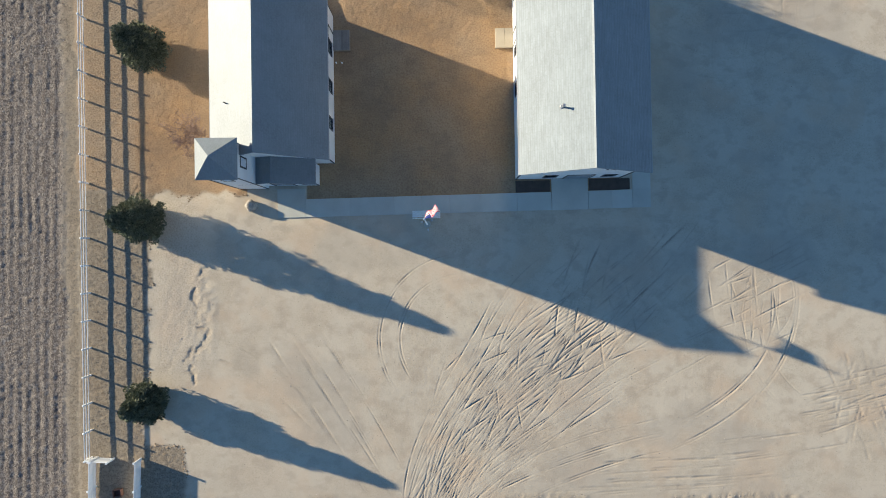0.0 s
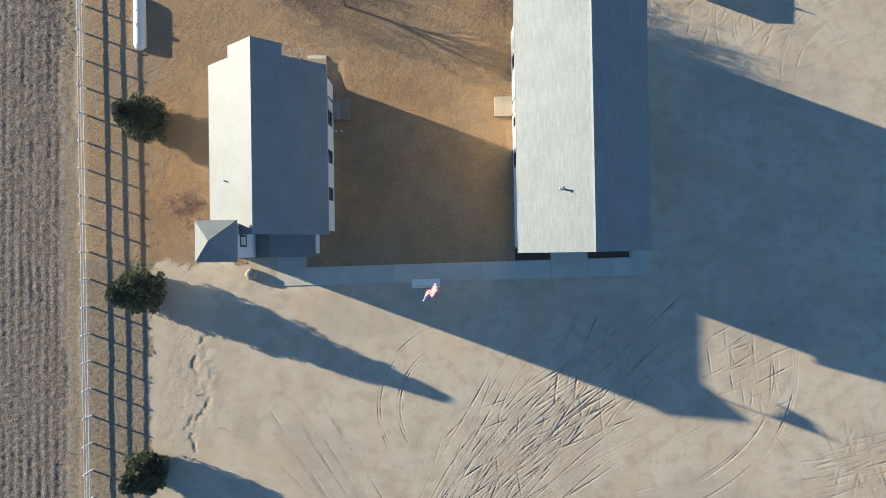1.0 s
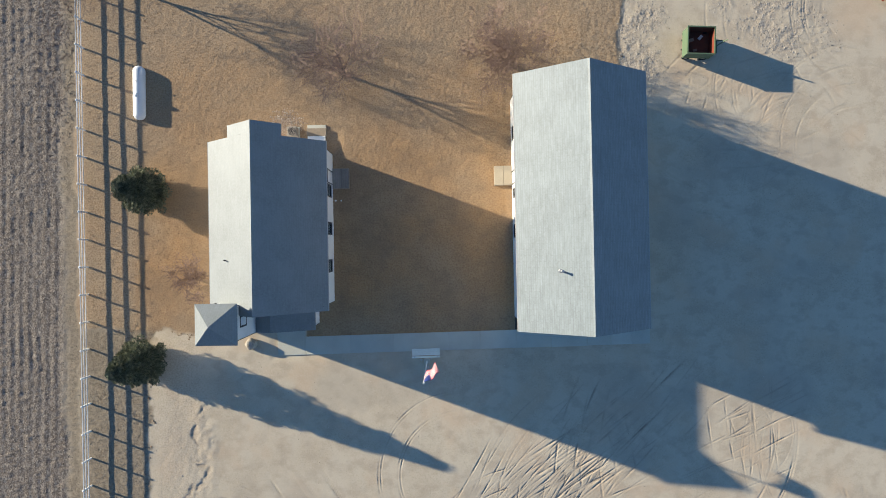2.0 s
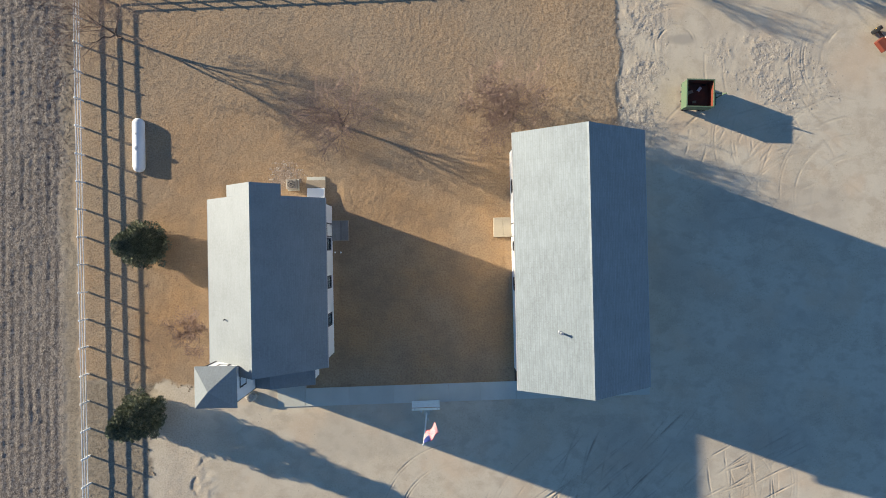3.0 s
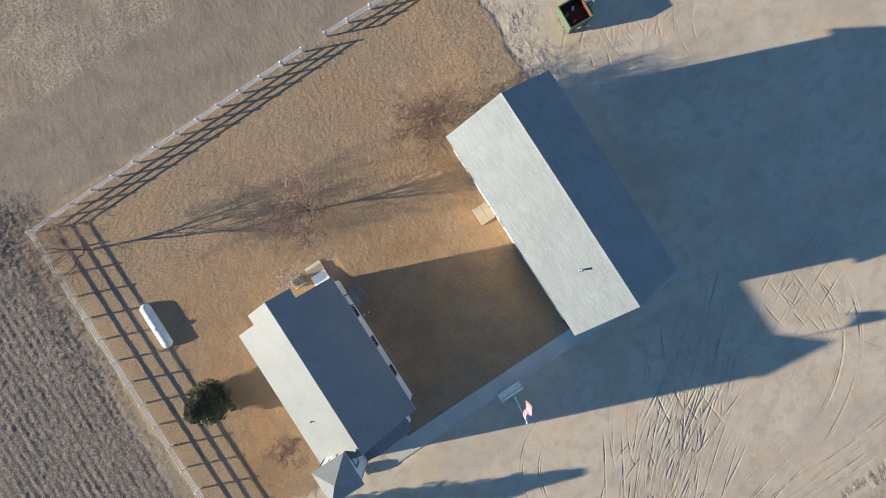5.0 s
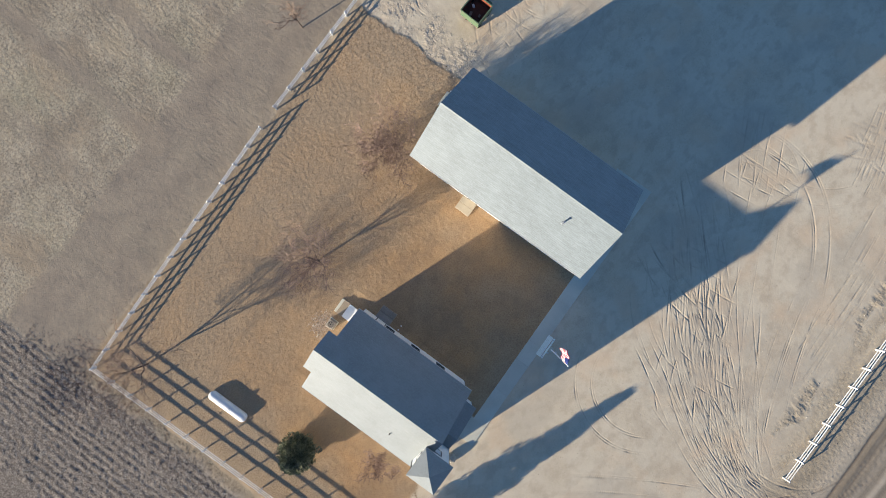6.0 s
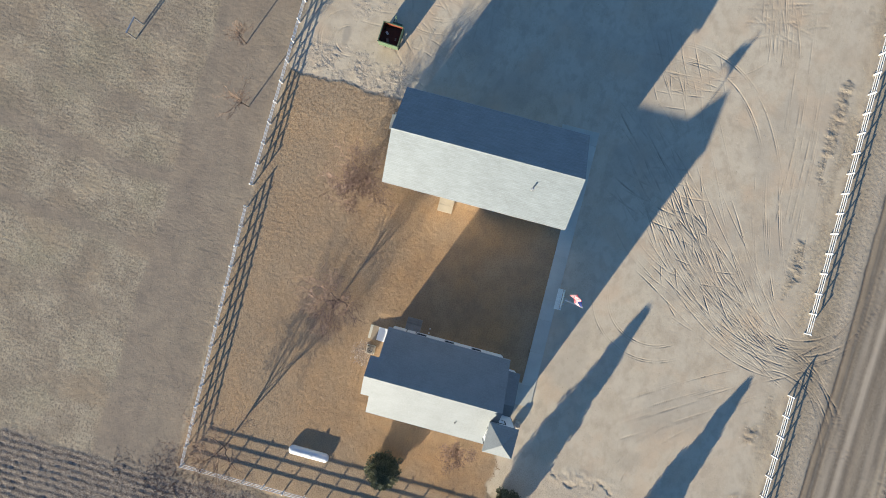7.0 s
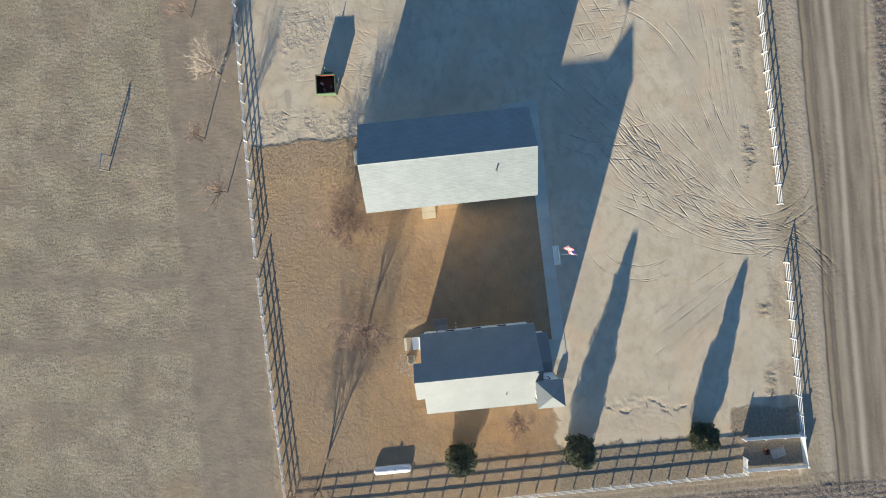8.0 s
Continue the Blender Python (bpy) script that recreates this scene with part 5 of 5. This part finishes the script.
nstep = thing("back_steps", pose(12.75, 26.05, 0, 0, 0, 1.3), "grey concrete steps at the hall's back door", "steps")
part("landing", boxes((-0.9, 0.9, -0.75, 0.75, -0.05, 0.55), bevel=0.015), concrete, nstep)
part("step", boxes((-0.85, 0.85, 0.753, 1.1, -0.05, 0.28), bevel=0.015), concrete, nstep)
part("railing", boxes((-0.9, -0.85, -0.7, 0.7, 1.25, 1.3), (-0.9, -0.85, 0.65, 0.7, 0.552, 1.248), (-0.9, -0.85, -0.7, -0.65, 0.552, 1.248), (0.85, 0.9, -0.7, 0.7, 1.25, 1.3), (0.85, 0.9, 0.65, 0.7, 0.552, 1.248), (0.85, 0.9, -0.7, -0.65, 0.552, 1.248)), white_paint, nstep, "white handrails")
for x, y, r, h in ((9.9, 26.0, 0.28, 0.7), (9.2, 25.9, 0.2, 0.45)):
    bin_ = thing("barrel", pose(x, y, 0), "small dark barrel behind the hall", "barrel", "barrels behind the hall")
    bm = bmesh.new()
    for z0, z1, r0, r1 in ((-0.03, h * 0.33, r * 0.94, r), (h * 0.33, h * 0.66, r, r), (h * 0.66, h, r, r * 0.94)):
        tube(bm, (0, 0, z0), (0, 0, z1), r0, r1, 16)
    part("drum", bm, dark_trim, bin_)
    bm = bmesh.new()
    tube(bm, (0, 0, h), (0, 0, h + 0.02), r * 0.9, r * 0.85, 16)
    part("lid", bm, rubber, bin_)

for x in (-9.35, -8.85):
    st = bmesh.new()
    tube(st, (0, 0, -0.05), (0, 0, 0.14), 0.06, 0.06, 12), tube(st, (0, 0, 0.14), (0, 0, 0.17), 0.08, 0.06, 12)
    tagged(put(part("standpipe", st, white_paint), pose(x, 16.2, 0)), "short white capped pipe beside the church wall", "pipe", "pipes by the church")

# red and yellow farm machine at the yard's far corner
yellow = material("yellow_paint", (0.72, 0.52, 0.06), 0.5, spot=(0.5, 0.36, 0.06), scale=2)
tractor = thing("tractor", pose(37.7, 33.9, 0, 0, 0, 38), "red farm tractor with a yellow hood and black tyres", "tractor")
part("front_weight", boxes((-0.1, 0.6, -0.55, 0.55, 0.5, 0.95), bevel=0.05), red, tractor)
part("chassis", boxes((0.6, 4.2, -0.4, 0.4, 0.55, 1.0), bevel=0.04), red, tractor)
part("hood", boxes((0.95, 2.9, -0.42, 0.42, 1.003, 1.65), bevel=0.10), yellow, tractor, "yellow hood")
part("stripe", boxes((0.62, 0.92, -0.45, 0.45, 1.003, 1.25), bevel=0.02), white_paint, tractor, "white grille panel")
part("fender", boxes((2.9, 4.1, -1.15, -0.6, 1.45, 1.22), (2.9, 4.1, 0.6, 1.15, 1.45, 1.22), bevel=0.03), red, tractor)
part("seat", boxes((3.2, 3.7, -0.25, 0.25, 1.003, 1.25), (3.65, 3.78, -0.25, 0.25, 1.253, 1.7), bevel=0.04), rubber, tractor)
part("axle", boxes((0.85, 1.0, -1.2, 1.2, 0.42, 0.548), (3.4, 3.6, -1.2, 1.2, 0.65, 0.85)), dark_trim, tractor)
for y in (-1.25, 1.25):
    wheel(tractor, pose(0.92, y, 0.44, 0, 0, 90), 0.45, 0.3, yellow)
    wheel(tractor, pose(3.5, y, 0.74, 0, 0, 90), 0.76, 0.45, yellow)
bm = bmesh.new()
for y in (-0.7, 0.7):
    tube(bm, (4.1, y, 0.9), (4.1, y, 2.4), 0.04, 0.04)
tube(bm, (4.1, -0.72, 2.4), (4.1, 0.72, 2.4), 0.04, 0.04)
part("roll_bar", bm, dark_trim, tractor)


# ---------------------------------------------------------------- scattered stuff
def ground_height(xs, ys):
    i, j = np.clip(np.searchsorted(gx, xs), 0, NX - 1), np.clip(np.searchsorted(gy, ys), 0, NY - 1)
    return GZ[i, j]


def at_mask(mask, xs, ys):
    i, j = np.clip(np.searchsorted(gx, xs), 0, NX - 1), np.clip(np.searchsorted(gy, ys), 0, NY - 1)
    return mask[i, j]


def scatter(name, label, category, mask, area, count, size, flatness, mat, seed, sharp=False):
    """Many small clods, stones or tufts in one mesh: each a five-sided lump, or with sharp a leaning blade cluster."""
    g = np.random.default_rng(seed)
    x0, x1, y0, y1 = area
    xs, ys = g.uniform(x0, x1, count), g.uniform(y0, y1, count)
    keep = g.random(count) < at_mask(mask, xs, ys)
    xs, ys = xs[keep], ys[keep]
    n = len(xs)
    s = g.uniform(size[0], size[1], n) * g.uniform(0.6, 1.0, n)
    z = ground_height(xs, ys) - 0.1 * s
    if sharp:
        k = 6
        shape_a = np.array([0, 0.1, 2.1, 2.2, 4.2, 4.3])
        ang = g.uniform(0, 6.28, n)[:, None] + shape_a[None]
        rad = np.tile(np.array([0.15, 1.0] * 3), (n, 1)) * g.uniform(0.5, 1.1, (n, k))
        hz = np.tile(np.array([0.0, 1.0] * 3), (n, 1)) * g.uniform(0.3, 1.0, (n, k)) * flatness
        top = np.stack([np.zeros(n), np.zeros(n), np.full(n, 0.25 * flatness)], 1)
        faces = np.array([(0, 1, 6), (2, 3, 6), (4, 5, 6)])
    else:
        k = 5
        ang = g.uniform(0, 6.28, n)[:, None] + np.arange(k)[None] * math.tau / k + g.uniform(-0.3, 0.3, (n, k))
        rad, hz = g.uniform(0.7, 1.15, (n, k)), g.uniform(-0.1, 0.35, (n, k)) * flatness
        top = np.stack([g.uniform(-0.3, 0.3, n), g.uniform(-0.3, 0.3, n), g.uniform(0.6, 1.0, n) * flatness], 1)
        faces = np.array([(q, (q + 1) % k, k) for q in range(k)])
    vs = np.concatenate([np.stack([rad * np.cos(ang), rad * np.sin(ang), hz], -1), top[:, None]], 1) * s[:, None, None] + np.stack([xs, ys, z], 1)[:, None]
    fs = (faces[None] + (np.arange(n) * (k + 1))[:, None, None]).reshape(-1, 3)
    m = bpy.data.meshes.new(name)
    m.vertices.add(n * (k + 1)), m.loops.add(fs.size), m.polygons.add(len(fs))
    m.vertices.foreach_set("co", vs.astype(np.float32).ravel())
    m.loops.foreach_set("vertex_index", fs.ravel().astype(np.int32))
    m.polygons.foreach_set("loop_start", np.arange(0, fs.size, 3, dtype=np.int32))
    m.update(calc_edges=True)
    m.materials.append(mat)
    return tagged(new(name, m), label, category, kind="stuff")


def island_material(name, a, b, rough=0.95):
    m = foliage_material(name, a, b)
    m.node_tree.nodes["Principled BSDF"].inputs["Roughness"].default_value = rough
    return m


blank = 1 - flat
stones = island_material("stones", (0.36, 0.295, 0.22), (0.60, 0.515, 0.40))
straw = island_material("straw", (0.16, 0.105, 0.06), (0.40, 0.28, 0.16))
dry_grass = island_material("dry_grass", (0.15, 0.12, 0.085), (0.42, 0.35, 0.24))
residue = island_material("residue", (0.085, 0.066, 0.052), (0.40, 0.34, 0.27))
tan_stones = island_material("tan_stones", (0.25, 0.18, 0.125), (0.46, 0.35, 0.26))
back_dirt = step(1.9, 0.5, np.hypot((GX + 13.6) / 1.1, GY - 22.9) + 0.8 * rag)
scatter("rubble", "grey and tan stones heaped on the sandy ground", "rubble", np.maximum.reduce([0.85 * rubble, 0.02 * gravel_w, 0.2 * clumps, back_dirt * 0.9]), (-27, 40, -25, 40), 150000, (0.035, 0.12), 0.5, stones, 1)
scatter("rubble", "pinkish tan stones heaped behind the church", "rubble", back_dirt, (-17, -11.6, 21.7, 25), 3600, (0.04, 0.12), 0.5, tan_stones, 11)
scatter("pebbles", "loose pebbles strewn over the sandy yard", "pebbles", 0.25 * (1 - lawn) * blank * in_yard, (-30, 47, -25, 40), 26000, (0.02, 0.06), 0.6, stones, 2)
scatter("dry_grass", "short brown winter lawn grass", "grass", lawn * blank, (-31, 16, 4, 40.5), 90000, (0.05, 0.11), 0.45, straw, 3, sharp=True)
scatter("dry_grass", "grey-brown dry pasture grass tufts", "grass", pasture * (1 - 0.75 * lane), (-36, 48, 39.5, 76), 85000, (0.06, 0.13), 0.4, dry_grass, 4, sharp=True)
scatter("weeds", "dry weeds along the fences and the road", "weeds", np.maximum(verge_w, verge_s * 0.5) * blank, (-33, 47, -30, 8), 22000, (0.06, 0.15), 0.6, dry_grass, 5, sharp=True)
scatter("crop_residue", "pale and dark crop stubble on the ploughed field", "stubble", field, (-46, -31.5, -42, 76), 70000, (0.03, 0.10), 0.4, residue, 6)
scatter("crop_residue", "dry stalks on the ground beyond the road", "stubble", far_south, (-46, 48, -42, -38), 6000, (0.04, 0.12), 0.4, residue, 7)
clod = island_material("clods", (0.22, 0.15, 0.09), (0.46, 0.34, 0.22))
brush = island_material("brush", (0.13, 0.08, 0.065), (0.34, 0.22, 0.18))
edge = 4 * lawn * (1 - lawn) * np.maximum(step(-16, -18, GX) * step(8, 6, GY), step(13.5, 14.5, GX))
edge = np.maximum(edge, 4 * verge_w * (1 - verge_w) * step(-29, -27.5, GX))
scatter("clods", "brown clods along the ragged edge of the lawn", "clods", edge * (0.05 + 0.95 * step(0.45, 0.7, fbm(GX, GY, 1.6, 171, 3))), (-29, 17, -20, 40), 150000, (0.04, 0.15), 0.6, clod, 8)
thicket = np.maximum(step(4.0, 1.0, np.hypot((GX + 34.0) / 1.2, GY - 40.5) + 1.5 * rag2), 0.5 * step(2.4, 0.6, np.abs(GX + 33.6) + 0.8 * rag) * step(12, 34, GY + 6 * rag2))
thicket = np.maximum(thicket, 0.6 * step(1.8, 0.5, np.hypot(GX + 30.0, GY - 37.8) + 0.6 * rag))
scatter("brush", "low reddish dry brush at the field's corner", "brush", thicket, (-42, -27, 8, 47), 42000, (0.08, 0.22), 0.7, brush, 9, sharp=True)
